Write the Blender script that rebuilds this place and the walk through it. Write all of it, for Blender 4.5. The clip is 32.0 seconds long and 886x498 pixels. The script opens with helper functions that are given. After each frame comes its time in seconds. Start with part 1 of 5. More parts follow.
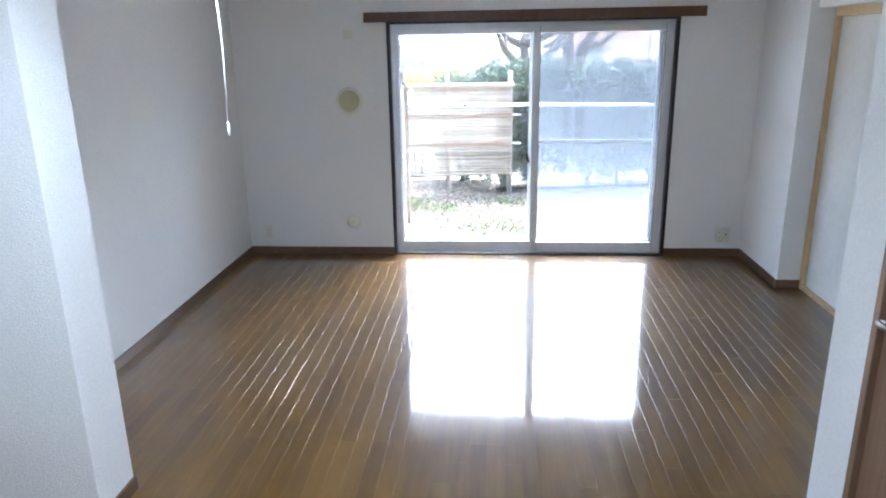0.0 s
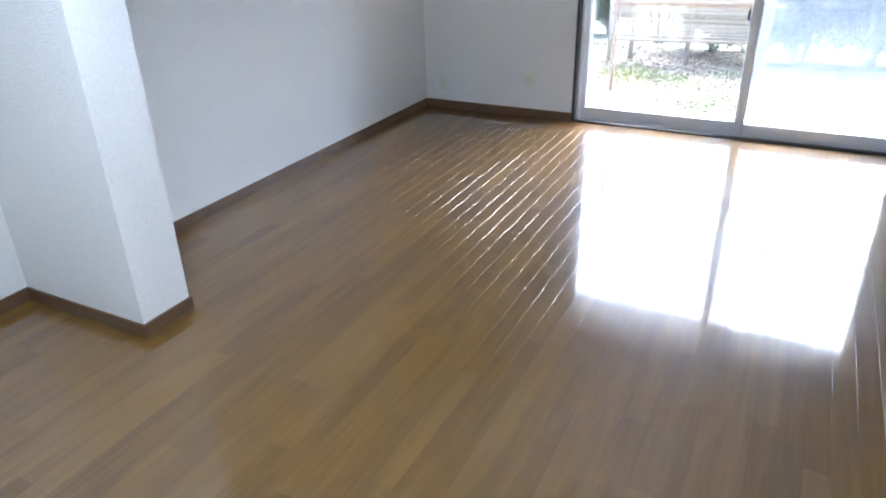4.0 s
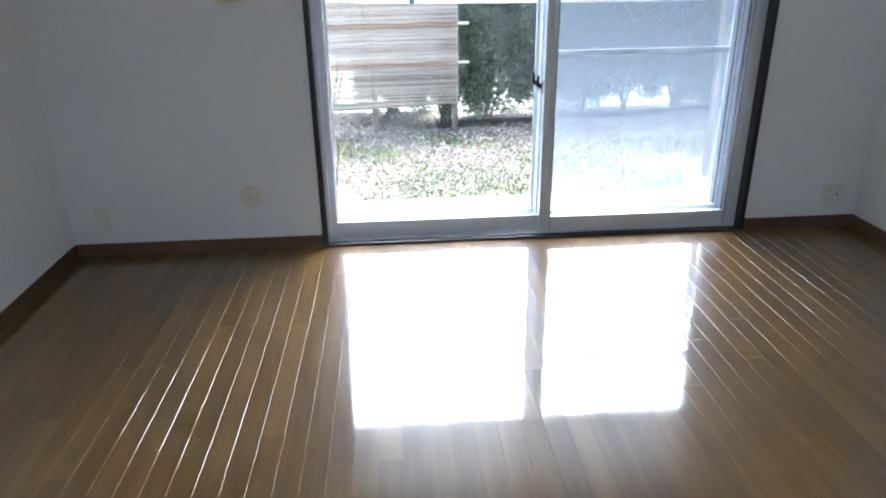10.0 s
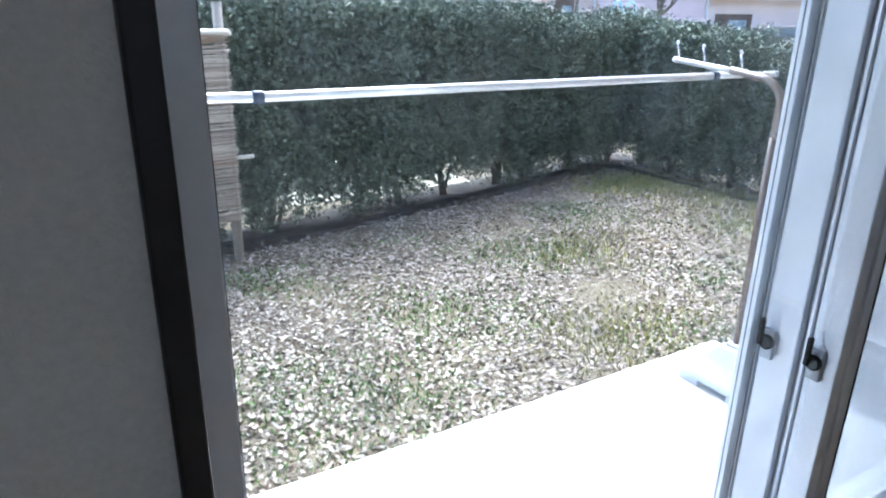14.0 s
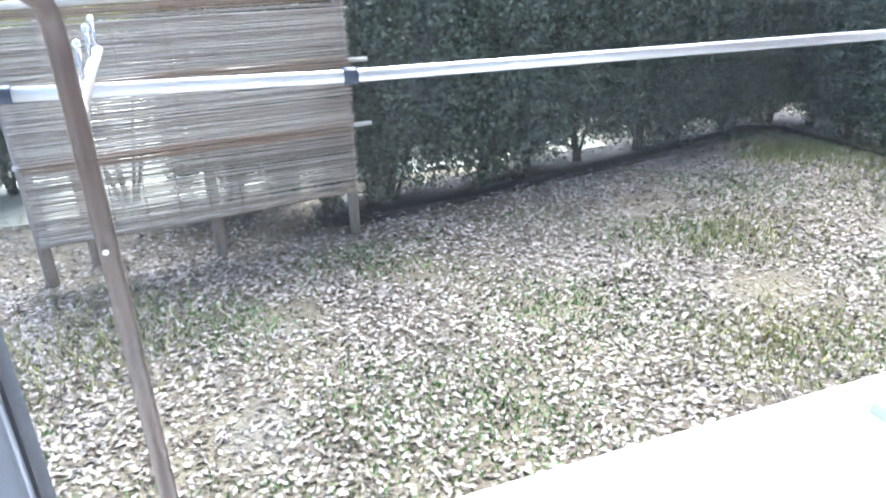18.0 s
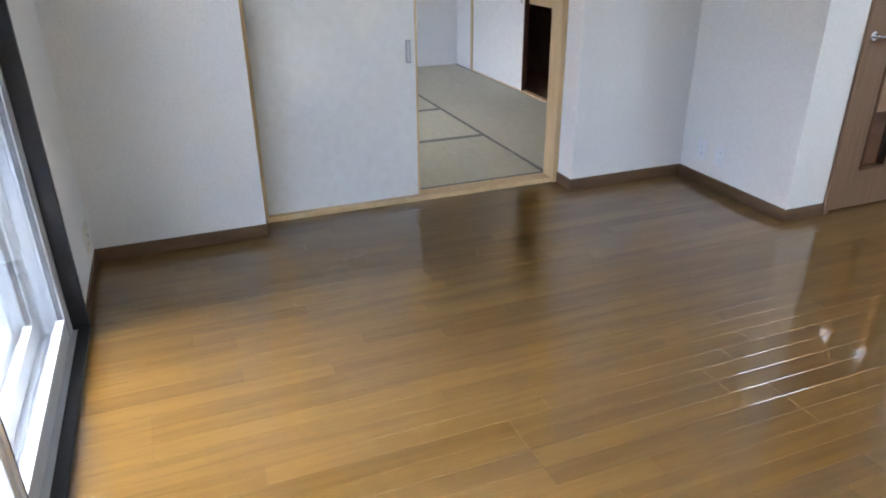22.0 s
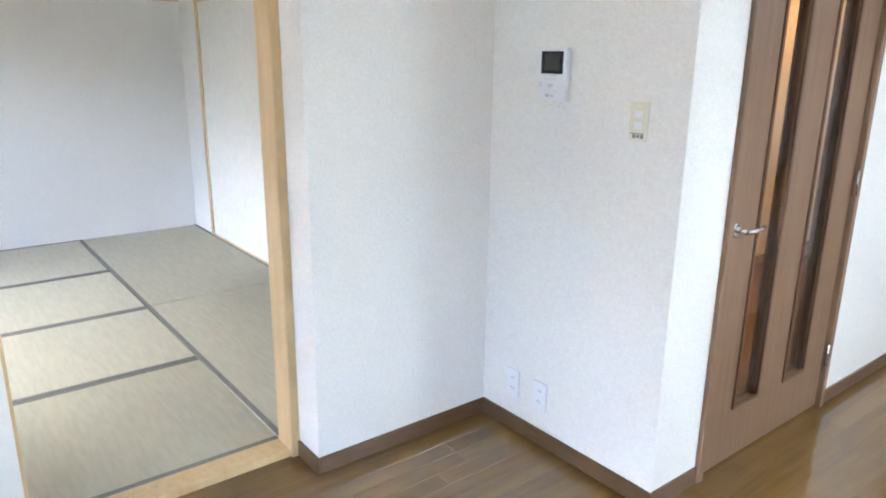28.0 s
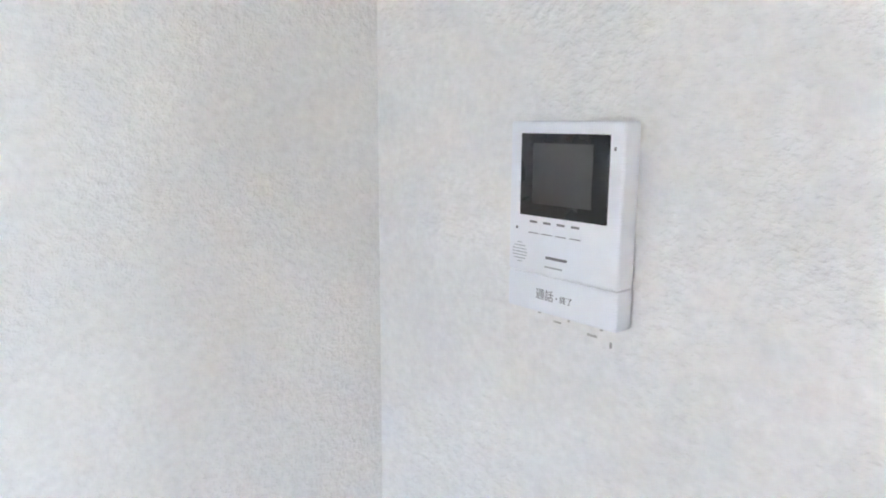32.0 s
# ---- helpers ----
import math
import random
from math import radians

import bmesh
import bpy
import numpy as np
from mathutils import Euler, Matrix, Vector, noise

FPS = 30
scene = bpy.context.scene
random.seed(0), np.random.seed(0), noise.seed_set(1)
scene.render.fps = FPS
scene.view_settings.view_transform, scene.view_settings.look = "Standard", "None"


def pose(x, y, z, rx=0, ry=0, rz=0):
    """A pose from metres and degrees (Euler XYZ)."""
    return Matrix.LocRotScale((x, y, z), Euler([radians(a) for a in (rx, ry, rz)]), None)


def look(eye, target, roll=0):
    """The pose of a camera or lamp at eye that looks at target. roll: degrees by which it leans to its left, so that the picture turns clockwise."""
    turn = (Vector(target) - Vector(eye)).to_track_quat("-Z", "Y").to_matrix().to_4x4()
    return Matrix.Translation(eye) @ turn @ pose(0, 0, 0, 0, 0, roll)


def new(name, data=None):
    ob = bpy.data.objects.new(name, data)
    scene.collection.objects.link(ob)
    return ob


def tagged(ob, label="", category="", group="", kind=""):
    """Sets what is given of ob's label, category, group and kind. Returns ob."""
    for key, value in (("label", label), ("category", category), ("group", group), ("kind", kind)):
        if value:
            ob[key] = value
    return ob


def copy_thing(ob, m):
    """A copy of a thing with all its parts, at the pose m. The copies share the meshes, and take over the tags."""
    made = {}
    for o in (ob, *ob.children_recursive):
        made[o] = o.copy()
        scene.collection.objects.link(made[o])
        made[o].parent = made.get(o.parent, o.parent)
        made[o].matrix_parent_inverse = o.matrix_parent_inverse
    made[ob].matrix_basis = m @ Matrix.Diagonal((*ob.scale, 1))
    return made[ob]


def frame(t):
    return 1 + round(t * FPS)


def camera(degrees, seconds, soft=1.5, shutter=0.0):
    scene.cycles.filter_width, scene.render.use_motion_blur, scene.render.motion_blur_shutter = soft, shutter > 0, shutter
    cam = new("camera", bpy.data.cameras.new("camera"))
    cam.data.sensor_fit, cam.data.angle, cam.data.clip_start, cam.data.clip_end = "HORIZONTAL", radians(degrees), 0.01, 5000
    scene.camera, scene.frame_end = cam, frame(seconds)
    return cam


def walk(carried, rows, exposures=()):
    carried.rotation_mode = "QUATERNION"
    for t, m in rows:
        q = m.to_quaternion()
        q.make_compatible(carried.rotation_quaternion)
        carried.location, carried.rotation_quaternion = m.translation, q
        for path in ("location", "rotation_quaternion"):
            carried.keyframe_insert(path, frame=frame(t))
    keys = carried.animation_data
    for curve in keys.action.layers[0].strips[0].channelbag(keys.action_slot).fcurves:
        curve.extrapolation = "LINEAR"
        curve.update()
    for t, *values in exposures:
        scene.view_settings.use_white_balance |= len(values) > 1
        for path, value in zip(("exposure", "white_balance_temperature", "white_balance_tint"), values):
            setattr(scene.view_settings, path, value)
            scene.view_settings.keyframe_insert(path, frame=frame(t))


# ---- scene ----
cam = camera(65.4, 32.0, soft=1.9)
PATH = [
    (0, (-0.259, -5.733, 1.753), (-0.41, -3.822, 1.184), -1.0),
    (0.5, (-0.306, -5.75, 1.687), (-0.408, -3.873, 1.004), -0.4),
    (1, (-0.155, -5.858, 1.604), (-0.301, -4.011, 0.853), -0.9),
    (1.5, (-0.062, -6.004, 1.585), (-0.173, -4.141, 0.865), -2.2),
    (2, (0.102, -6.039, 1.578), (0.034, -4.165, 0.882), -0.1),
    (2.5, (0.329, -5.951, 1.566), (0.179, -4.094, 0.838), -0.9),
    (3, (0.359, -5.688, 1.555), (0.136, -3.832, 0.844), -0.0),
    (3.5, (0.42, -5.414, 1.528), (-0.016, -3.626, 0.745), -1.4),
    (4, (0.402, -5.12, 1.526), (-0.432, -3.536, 0.635), -1.5),
    (4.5, (0.278, -4.949, 1.489), (-0.795, -3.528, 0.577), -3.2),
    (6.5, (0.442, -4.809, 1.561), (-0.565, -3.322, 0.68), -3.4),
    (7, (0.389, -4.851, 1.546), (-0.313, -3.083, 0.927), -1.4),
    (7.5, (0.396, -4.747, 1.592), (-0.194, -2.913, 1.057), -1.8),
    (8, (0.304, -4.566, 1.621), (-0.184, -2.701, 1.091), 0.2),
    (8.5, (0.093, -4.314, 1.574), (-0.169, -2.427, 0.966), 2.7),
    (9, (-0.194, -3.996, 1.506), (-0.473, -2.155, 0.777), -1.7),
    (9.5, (-0.506, -3.746, 1.443), (-0.727, -1.912, 0.677), -3.8),
    (10, (-0.729, -3.442, 1.395), (-0.606, -1.6, 0.624), -0.9),
    (10.5, (-0.997, -2.991, 1.419), (-0.791, -1.145, 0.678), -1.3),
    (11, (-1.19, -2.652, 1.448), (-0.748, -0.8, 0.836), -1.9),
    (11.5, (-1.267, -2.237, 1.451), (-0.68, -0.427, 0.835), -2.5),
    (12, (-1.328, -1.902, 1.425), (-0.755, -0.107, 0.757), -2.5),
    (12.5, (-1.371, -1.505, 1.444), (-0.562, 0.192, 0.762), -1.0),
    (13, (-1.335, -1.178, 1.443), (-0.486, 0.499, 0.76), -2.2),
    (13.5, (-1.271, -0.83, 1.437), (-0.397, 0.82, 0.72), -0.2),
    (15.5, (-1.012, -0.133, 1.496), (0.233, 1.323, 0.922), -0.3),
    (16, (-0.989, -0.119, 1.498), (0.102, 1.452, 0.914), -1.0),
    (16.5, (-0.977, -0.117, 1.486), (-0.184, 1.621, 0.892), -2.4),
    (17, (-0.969, -0.091, 1.469), (-0.412, 1.729, 0.856), -2.6),
    (17.5, (-0.964, -0.101, 1.463), (-0.387, 1.686, 0.776), -1.5),
    (18, (-0.96, -0.11, 1.447), (-0.35, 1.609, 0.628), -1.6),
    (18.5, (-0.968, -0.165, 1.436), (-0.134, 1.384, 0.486), -1.0),
    (19, (-0.988, -0.192, 1.46), (0.072, 1.268, 0.597), 0.0),
    (19.5, (-1.04, -0.267, 1.483), (0.109, 1.216, 0.79), 0.5),
    (20, (-1.118, -0.306, 1.452), (0.333, 0.875, 0.746), -1.0),
    (20.5, (-1.24, -0.347, 1.447), (0.458, 0.313, 0.621), 0.6),
    (21, (-1.315, -0.414, 1.449), (0.507, -0.252, 0.639), -0.5),
    (21.8, (-1.476, -0.419, 1.422), (0.27, -0.92, 0.584), -0.2),
    (22, (-1.558, -0.47, 1.428), (0.132, -1.123, 0.582), -0.5),
    (22.5, (-1.572, -0.471, 1.432), (-0.086, -1.529, 0.612), -0.2),
    (23, (-1.612, -0.484, 1.401), (-0.356, -1.875, 0.703), 0.2),
    (23.5, (-1.674, -0.487, 1.464), (-0.622, -2.078, 0.863), -0.4),
    (24, (-1.715, -0.463, 1.462), (-0.705, -2.146, 1.075), -1.4),
    (24.6, (-1.715, -0.448, 1.45), (-0.682, -2.136, 1.16), -1.4),
    (25, (-1.723, -0.475, 1.428), (-0.538, -2.058, 1.127), -1.6),
    (25.5, (-1.634, -0.542, 1.409), (-0.227, -1.906, 1.008), -2.1),
    (26, (-1.411, -0.632, 1.42), (0.105, -1.847, 0.943), -1.2),
    (26.5, (-1.087, -0.806, 1.468), (0.436, -1.986, 0.929), 0.7),
    (28.5, (0.037, -1.831, 1.463), (1.554, -3.024, 0.938), 0.6),
    (29, (0.293, -2.086, 1.457), (1.804, -3.32, 1.016), 1.2),
    (29.7, (0.586, -2.473, 1.47), (2.095, -3.752, 1.175), -0.5),
    (30, (0.681, -2.585, 1.506), (2.241, -3.793, 1.176), -1.5),
    (30.6, (0.862, -2.756, 1.481), (2.467, -3.93, 1.267), 0.4),
    (31, (0.973, -2.77, 1.514), (2.44, -4.098, 1.225), 0.9),
    (32, (1.06, -2.884, 1.5), (2.59, -4.122, 1.146), 0.3),
]
EXPOSURES = [(0, 4.35, 5450, 8), (2, 4.4, 5450, 8), (4.5, 4.5, 5450, 8), (6.5, 5.3, 5450, 8), (7, 5.25, 5450, 8), (8, 4.8, 5450, 8), (9, 4.2, 5350, 7), (10.5, 3.6, 5350, 6),
             (12, 3.15, 5250, 6), (13.5, 2.9, 5250, 6), (15.5, 2.65, 5350, 8), (16, 2.9, 5350, 8), (17, 3.0, 5350, 8), (19, 2.8, 5350, 8), (20, 2.35, 5250, 8), (20.5, 2.1, 5200, 8),
             (21, 2.45, 5300, 8), (22, 4.4, 5850, 8), (24, 5.4, 5900, 8), (26, 5.42, 5980, 8), (28.5, 5.25, 5900, 6), (30, 5.1, 5950, 9), (31, 5.2, 5900, 9), (32, 5.55, 5900, 9)]
walk(cam, [(t, look(eye, goal, roll)) for t, eye, goal, roll in PATH], EXPOSURES)

# ---- daylight ----
sky_world = bpy.data.worlds.new("sky")
scene.world = sky_world
sky_world.use_nodes = True
wn = sky_world.node_tree
sky_tex = wn.nodes.new("ShaderNodeTexSky")
sky_tex.sky_type = "NISHITA"
sky_tex.sun_disc = False
sky_tex.sun_elevation = radians(55)
sky_tex.sun_rotation = radians(22)
sky_tex.air_density = 0.7
sky_tex.dust_density = 5.0
sky_tex.ozone_density = 0.6
wn.links.new(sky_tex.outputs[0], wn.nodes["Background"].inputs[0])
wn.nodes["Background"].inputs[1].default_value = 0.15
sun = bpy.data.lights.new("sun", "SUN")
sun.energy, sun.angle, sun.color = 1.5, radians(60), (1.0, 0.96, 0.9)
sun_ob = new("sun", sun)
sun_ob.matrix_world = look((1.72, 4.25, 6.55), (0, 0, 0))

# ---- materials ----
MATS = {}


def surface(name, a, b, scale=6.0, rough=0.6, bump=0.0, bscale=60.0, metal=0.0, coat=0.0, stretch=(1, 1, 1), rand=0.0,
            island=0.0, rvar=0.08, bdist=0.004, spec=0.5, detail=6.0, coat_rough=0.05):
    """A two-tone surface with grain at two scales, relief and uneven gloss."""
    m = bpy.data.materials.new(name)
    m.use_nodes = True
    nt = m.node_tree
    n, li = nt.nodes, nt.links
    bs = n["Principled BSDF"]
    geo = n.new("ShaderNodeNewGeometry")
    mp = n.new("ShaderNodeMapping")
    mp.inputs["Scale"].default_value = stretch
    li.new(geo.outputs["Position"], mp.inputs["Vector"])
    n1 = n.new("ShaderNodeTexNoise")
    n1.inputs["Scale"].default_value, n1.inputs["Detail"].default_value = scale, detail
    n2 = n.new("ShaderNodeTexNoise")
    n2.inputs["Scale"].default_value, n2.inputs["Detail"].default_value = bscale, min(4, detail)
    for t in (n1, n2):
        li.new(mp.outputs[0], t.inputs["Vector"])
    fac = n.new("ShaderNodeMath")
    fac.operation = "MULTIPLY_ADD"
    fac.inputs[1].default_value, fac.inputs[2].default_value = 0.35, 0.0
    li.new(n2.outputs["Fac"], fac.inputs[0])
    fac2 = n.new("ShaderNodeMath")
    fac2.operation = "MULTIPLY_ADD"
    fac2.inputs[1].default_value = 0.65
    li.new(n1.outputs["Fac"], fac2.inputs[0])
    li.new(fac.outputs[0], fac2.inputs[2])
    last = fac2.outputs[0]
    if rand or island:
        if rand:
            src = n.new("ShaderNodeObjectInfo").outputs["Random"]
        else:
            src = geo.outputs["Random Per Island"]
        ad = n.new("ShaderNodeMath")
        ad.operation = "MULTIPLY_ADD"
        sub = n.new("ShaderNodeMath")
        sub.operation = "SUBTRACT"
        sub.inputs[1].default_value = 0.5
        li.new(src, sub.inputs[0])
        li.new(sub.outputs[0], ad.inputs[0])
        ad.inputs[1].default_value = rand or island
        li.new(last, ad.inputs[2])
        last = ad.outputs[0]
    ramp = n.new("ShaderNodeValToRGB")
    ramp.color_ramp.elements[0].position, ramp.color_ramp.elements[1].position = 0.3, 0.7
    ramp.color_ramp.elements[0].color, ramp.color_ramp.elements[1].color = (*a, 1), (*b, 1)
    li.new(last, ramp.inputs[0])
    li.new(ramp.outputs[0], bs.inputs["Base Color"])
    rr = n.new("ShaderNodeMapRange")
    rr.inputs["To Min"].default_value, rr.inputs["To Max"].default_value = max(0.02, rough - rvar), min(1, rough + rvar)
    li.new(n1.outputs["Fac"], rr.inputs["Value"])
    li.new(rr.outputs[0], bs.inputs["Roughness"])
    bs.inputs["Metallic"].default_value = metal
    bs.inputs["Coat Weight"].default_value = coat
    bs.inputs["Coat Roughness"].default_value = coat_rough
    bs.inputs["Specular IOR Level"].default_value = spec
    if bump:
        bp = n.new("ShaderNodeBump")
        bp.inputs["Strength"].default_value, bp.inputs["Distance"].default_value = bump, bdist
        li.new(n2.outputs["Fac"], bp.inputs["Height"])
        li.new(bp.outputs[0], bs.inputs["Normal"])
    MATS[name] = m
    return m


def lamp_glow(name, colour, strength):
    m = bpy.data.materials.new(name)
    m.use_nodes = True
    bs = m.node_tree.nodes["Principled BSDF"]
    bs.inputs["Base Color"].default_value = (0.9, 0.9, 0.9, 1)
    bs.inputs["Emission Color"].default_value = (*colour, 1)
    bs.inputs["Emission Strength"].default_value = strength
    return m


def clear_glass(name, tint=(1, 1, 1), dirt=0.0):
    """Thin window glass: mostly clear, Fresnel gloss, a little grime."""
    m = bpy.data.materials.new(name)
    m.use_nodes = True
    nt = m.node_tree
    n, li = nt.nodes, nt.links
    n.remove(n["Principled BSDF"])
    out = n["Material Output"]
    tr = n.new("ShaderNodeBsdfTransparent")
    tr.inputs[0].default_value = (*tint, 1)
    gl = n.new("ShaderNodeBsdfGlossy")
    gl.inputs["Roughness"].default_value = 0.02
    lw = n.new("ShaderNodeLayerWeight")
    pw = n.new("ShaderNodeMath")
    pw.operation = "POWER"
    pw.inputs[1].default_value = 5.0
    li.new(lw.outputs["Facing"], pw.inputs[0])
    fr = n.new("ShaderNodeMath")
    fr.operation = "MULTIPLY_ADD"
    fr.inputs[1].default_value, fr.inputs[2].default_value = 0.9, 0.03
    li.new(pw.outputs[0], fr.inputs[0])
    mx = n.new("ShaderNodeMixShader")
    li.new(fr.outputs[0], mx.inputs[0])
    li.new(tr.outputs[0], mx.inputs[1])
    li.new(gl.outputs[0], mx.inputs[2])
    df = n.new("ShaderNodeBsdfDiffuse")
    df.inputs[0].default_value = (0.8, 0.83, 0.86, 1)
    noi = n.new("ShaderNodeTexNoise")
    noi.inputs["Scale"].default_value, noi.inputs["Detail"].default_value = 5, 5
    mr = n.new("ShaderNodeMapRange")
    mr.inputs["From Min"].default_value, mr.inputs["From Max"].default_value = 0.45, 0.8
    mr.inputs["To Max"].default_value = dirt
    geo = n.new("ShaderNodeNewGeometry")
    li.new(geo.outputs["Position"], noi.inputs["Vector"])
    li.new(noi.outputs["Fac"], mr.inputs["Value"])
    mx2 = n.new("ShaderNodeMixShader")
    li.new(mr.outputs[0], mx2.inputs[0])
    li.new(mx.outputs[0], mx2.inputs[1])
    li.new(df.outputs[0], mx2.inputs[2])
    li.new(mx2.outputs[0], out.inputs[0])
    return m


def net_cloth(name, cover, colour):
    """Fine insect net: part of the light passes straight through."""
    m = bpy.data.materials.new(name)
    m.use_nodes = True
    nt = m.node_tree
    n, li = nt.nodes, nt.links
    n.remove(n["Principled BSDF"])
    tr = n.new("ShaderNodeBsdfTransparent")
    df = n.new("ShaderNodeBsdfDiffuse")
    df.inputs[0].default_value = (*colour, 1)
    tl = n.new("ShaderNodeBsdfTranslucent")
    tl.inputs[0].default_value = (*colour, 1)
    ad = n.new("ShaderNodeMixShader")
    ad.inputs[0].default_value = 0.22
    li.new(df.outputs[0], ad.inputs[1])
    li.new(tl.outputs[0], ad.inputs[2])
    mx = n.new("ShaderNodeMixShader")
    mx.inputs[0].default_value = cover
    li.new(tr.outputs[0], mx.inputs[1])
    li.new(ad.outputs[0], mx.inputs[2])
    li.new(mx.outputs[0], n["Material Output"].inputs[0])
    return m


WALLPAPER = surface("wallpaper", (0.775, 0.77, 0.755), (0.88, 0.875, 0.86), 85, 0.85, 0.66, 150, bdist=0.005, spec=0.25, stretch=(1, 1, 1.25))
CEILING = surface("ceiling_paper", (0.82, 0.82, 0.81), (0.88, 0.88, 0.87), 30, 0.9, 0.3, 180, spec=0.2)
PLANK = surface("oak_plank", (0.112, 0.058, 0.013), (0.18, 0.098, 0.024), 1.6, 0.06, 0, 5, stretch=(14, 0.9, 1),
                rand=0.3, rvar=0.012, spec=1.0, coat=0.4, coat_rough=0.3, detail=2)
GROOVE = surface("plank_groove", (0.05, 0.025, 0.01), (0.09, 0.05, 0.02), 20, 0.5)
SKIRT = surface("baseboard_wood", (0.10, 0.058, 0.03), (0.17, 0.10, 0.055), 4, 0.4, 0.08, 60, stretch=(2, 2, 12))
DARKWOOD = surface("dark_wood", (0.075, 0.035, 0.02), (0.15, 0.075, 0.04), 3, 0.35, 0.08, 30, stretch=(9, 9, 0.8))
DOORWOOD = surface("door_wood", (0.17, 0.098, 0.058), (0.27, 0.165, 0.10), 3, 0.42, 0.06, 40, stretch=(12, 12, 0.6))
PALEWOOD = surface("pale_wood", (0.55, 0.39, 0.20), (0.70, 0.53, 0.30), 4, 0.5, 0.06, 50, stretch=(8, 8, 1))
FUSUMA = surface("fusuma_paper", (0.78, 0.77, 0.74), (0.86, 0.85, 0.82), 25, 0.8, 0.2, 150, spec=0.2)
TATAMI = surface("tatami_rush", (0.46, 0.44, 0.34), (0.58, 0.555, 0.445), 8, 0.75, 0.5, 160, stretch=(1, 6, 1), rand=0.25)
TATAMI_EDGE = surface("tatami_edge", (0.16, 0.16, 0.15), (0.24, 0.24, 0.225), 40, 0.8, 0.3, 300)
BLACKTRIM = surface("black_trim", (0.012, 0.011, 0.012), (0.03, 0.028, 0.03), 8, 0.45)
ALU = surface("aluminium", (0.68, 0.70, 0.74), (0.77, 0.79, 0.83), 5, 0.34, 0.03, 90, metal=0.15)
GASKET = surface("rubber_gasket", (0.11, 0.115, 0.13), (0.17, 0.178, 0.195), 10, 0.7)
GLASS = clear_glass("window_glass", (0.97, 0.985, 0.99), 0.10)
DOORGLASS = clear_glass("door_glass", (0.93, 0.93, 0.92), 0.03)
NET = net_cloth("insect_net", 0.13, (0.60, 0.65, 0.73))
NETTHREAD = net_cloth("net_thread", 1.0, (0.62, 0.66, 0.73))
CHROME = surface("chrome", (0.62, 0.62, 0.63), (0.75, 0.75, 0.76), 10, 0.16, metal=1.0)
IVORY = surface("ivory_plastic", (0.72, 0.70, 0.60), (0.79, 0.77, 0.67), 8, 0.4)
VENTYELLOW = surface("yellowed_plastic", (0.55, 0.51, 0.30), (0.64, 0.60, 0.38), 12, 0.45)
WHITEPL = surface("white_plastic", (0.78, 0.80, 0.84), (0.84, 0.86, 0.90), 8, 0.32)
GREYPL = surface("grey_plastic", (0.36, 0.38, 0.41), (0.47, 0.49, 0.52), 12, 0.55, 0.2, 120)
BLACKPL = surface("black_plastic", (0.012, 0.012, 0.013), (0.022, 0.022, 0.024), 10, 0.25)
SCREEN = surface("dark_screen", (0.06, 0.06, 0.06), (0.075, 0.075, 0.073), 10, 0.2)
PRINT = surface("grey_print", (0.16, 0.16, 0.17), (0.2, 0.2, 0.21), 10, 0.5)
LEDGE = surface("butcher_block", (0.10, 0.047, 0.019), (0.235, 0.118, 0.049), 2.5, 0.45, 0.04, 50, stretch=(0.9, 12, 1), rand=0.3, spec=0.45)
TILE = surface("white_tile", (0.72, 0.73, 0.74), (0.80, 0.81, 0.82), 6, 0.12, rvar=0.04)
SCUFF = surface("grey_scuff", (0.44, 0.43, 0.40), (0.58, 0.57, 0.54), 60, 0.9)
GROUT = surface("grout", (0.5, 0.5, 0.5), (0.6, 0.6, 0.6), 60, 0.9)
STEEL = surface("stainless", (0.55, 0.56, 0.57), (0.66, 0.67, 0.68), 6, 0.3, 0.05, 200, metal=1.0, stretch=(1, 8, 1))
BEIGE = surface("beige_plastic", (0.66, 0.55, 0.38), (0.74, 0.63, 0.46), 8, 0.35)
HALLBEIGE = surface("grey_beige_laminate", (0.23, 0.205, 0.16), (0.30, 0.27, 0.21), 8, 0.4)
STICKER = surface("blue_sticker", (0.03, 0.17, 0.50), (0.05, 0.22, 0.58), 10, 0.4)
PAPER = surface("paper", (0.80, 0.80, 0.80), (0.86, 0.86, 0.86), 10, 0.8)
CONCRETE = surface("concrete", (0.62, 0.615, 0.60), (0.73, 0.725, 0.71), 2.2, 0.85, 0.35, 90)
SOIL = surface("lawn_soil", (0.095, 0.075, 0.05), (0.175, 0.145, 0.09), 2.0, 0.95, 0.8, 45, bdist=0.03)
LEAF = surface("hedge_leaf", (0.045, 0.066, 0.046), (0.20, 0.235, 0.17), 5, 0.65, island=0.6, spec=0.25)
YLEAF = surface("yellow_leaf", (0.22, 0.24, 0.03), (0.42, 0.42, 0.08), 3, 0.5, island=0.7)
LITTER = surface("dead_leaf", (0.105, 0.078, 0.056), (0.43, 0.375, 0.325), 4, 0.85, island=0.9)
GRASS = surface("grass_blade", (0.05, 0.11, 0.022), (0.17, 0.26, 0.08), 2, 0.6, island=0.8)
YGRASS = surface("yellow_grass_blade", (0.20, 0.20, 0.06), (0.40, 0.38, 0.15), 2, 0.6, island=0.8)
SHADE_STRIP = surface("black_shade_strip", (0.012, 0.012, 0.012), (0.035, 0.033, 0.03), 12, 0.7, 0.3, 60)
BARK = surface("bark", (0.07, 0.055, 0.042), (0.17, 0.14, 0.11), 6, 0.9, 0.8, 40, bdist=0.02, stretch=(3, 3, 0.7))
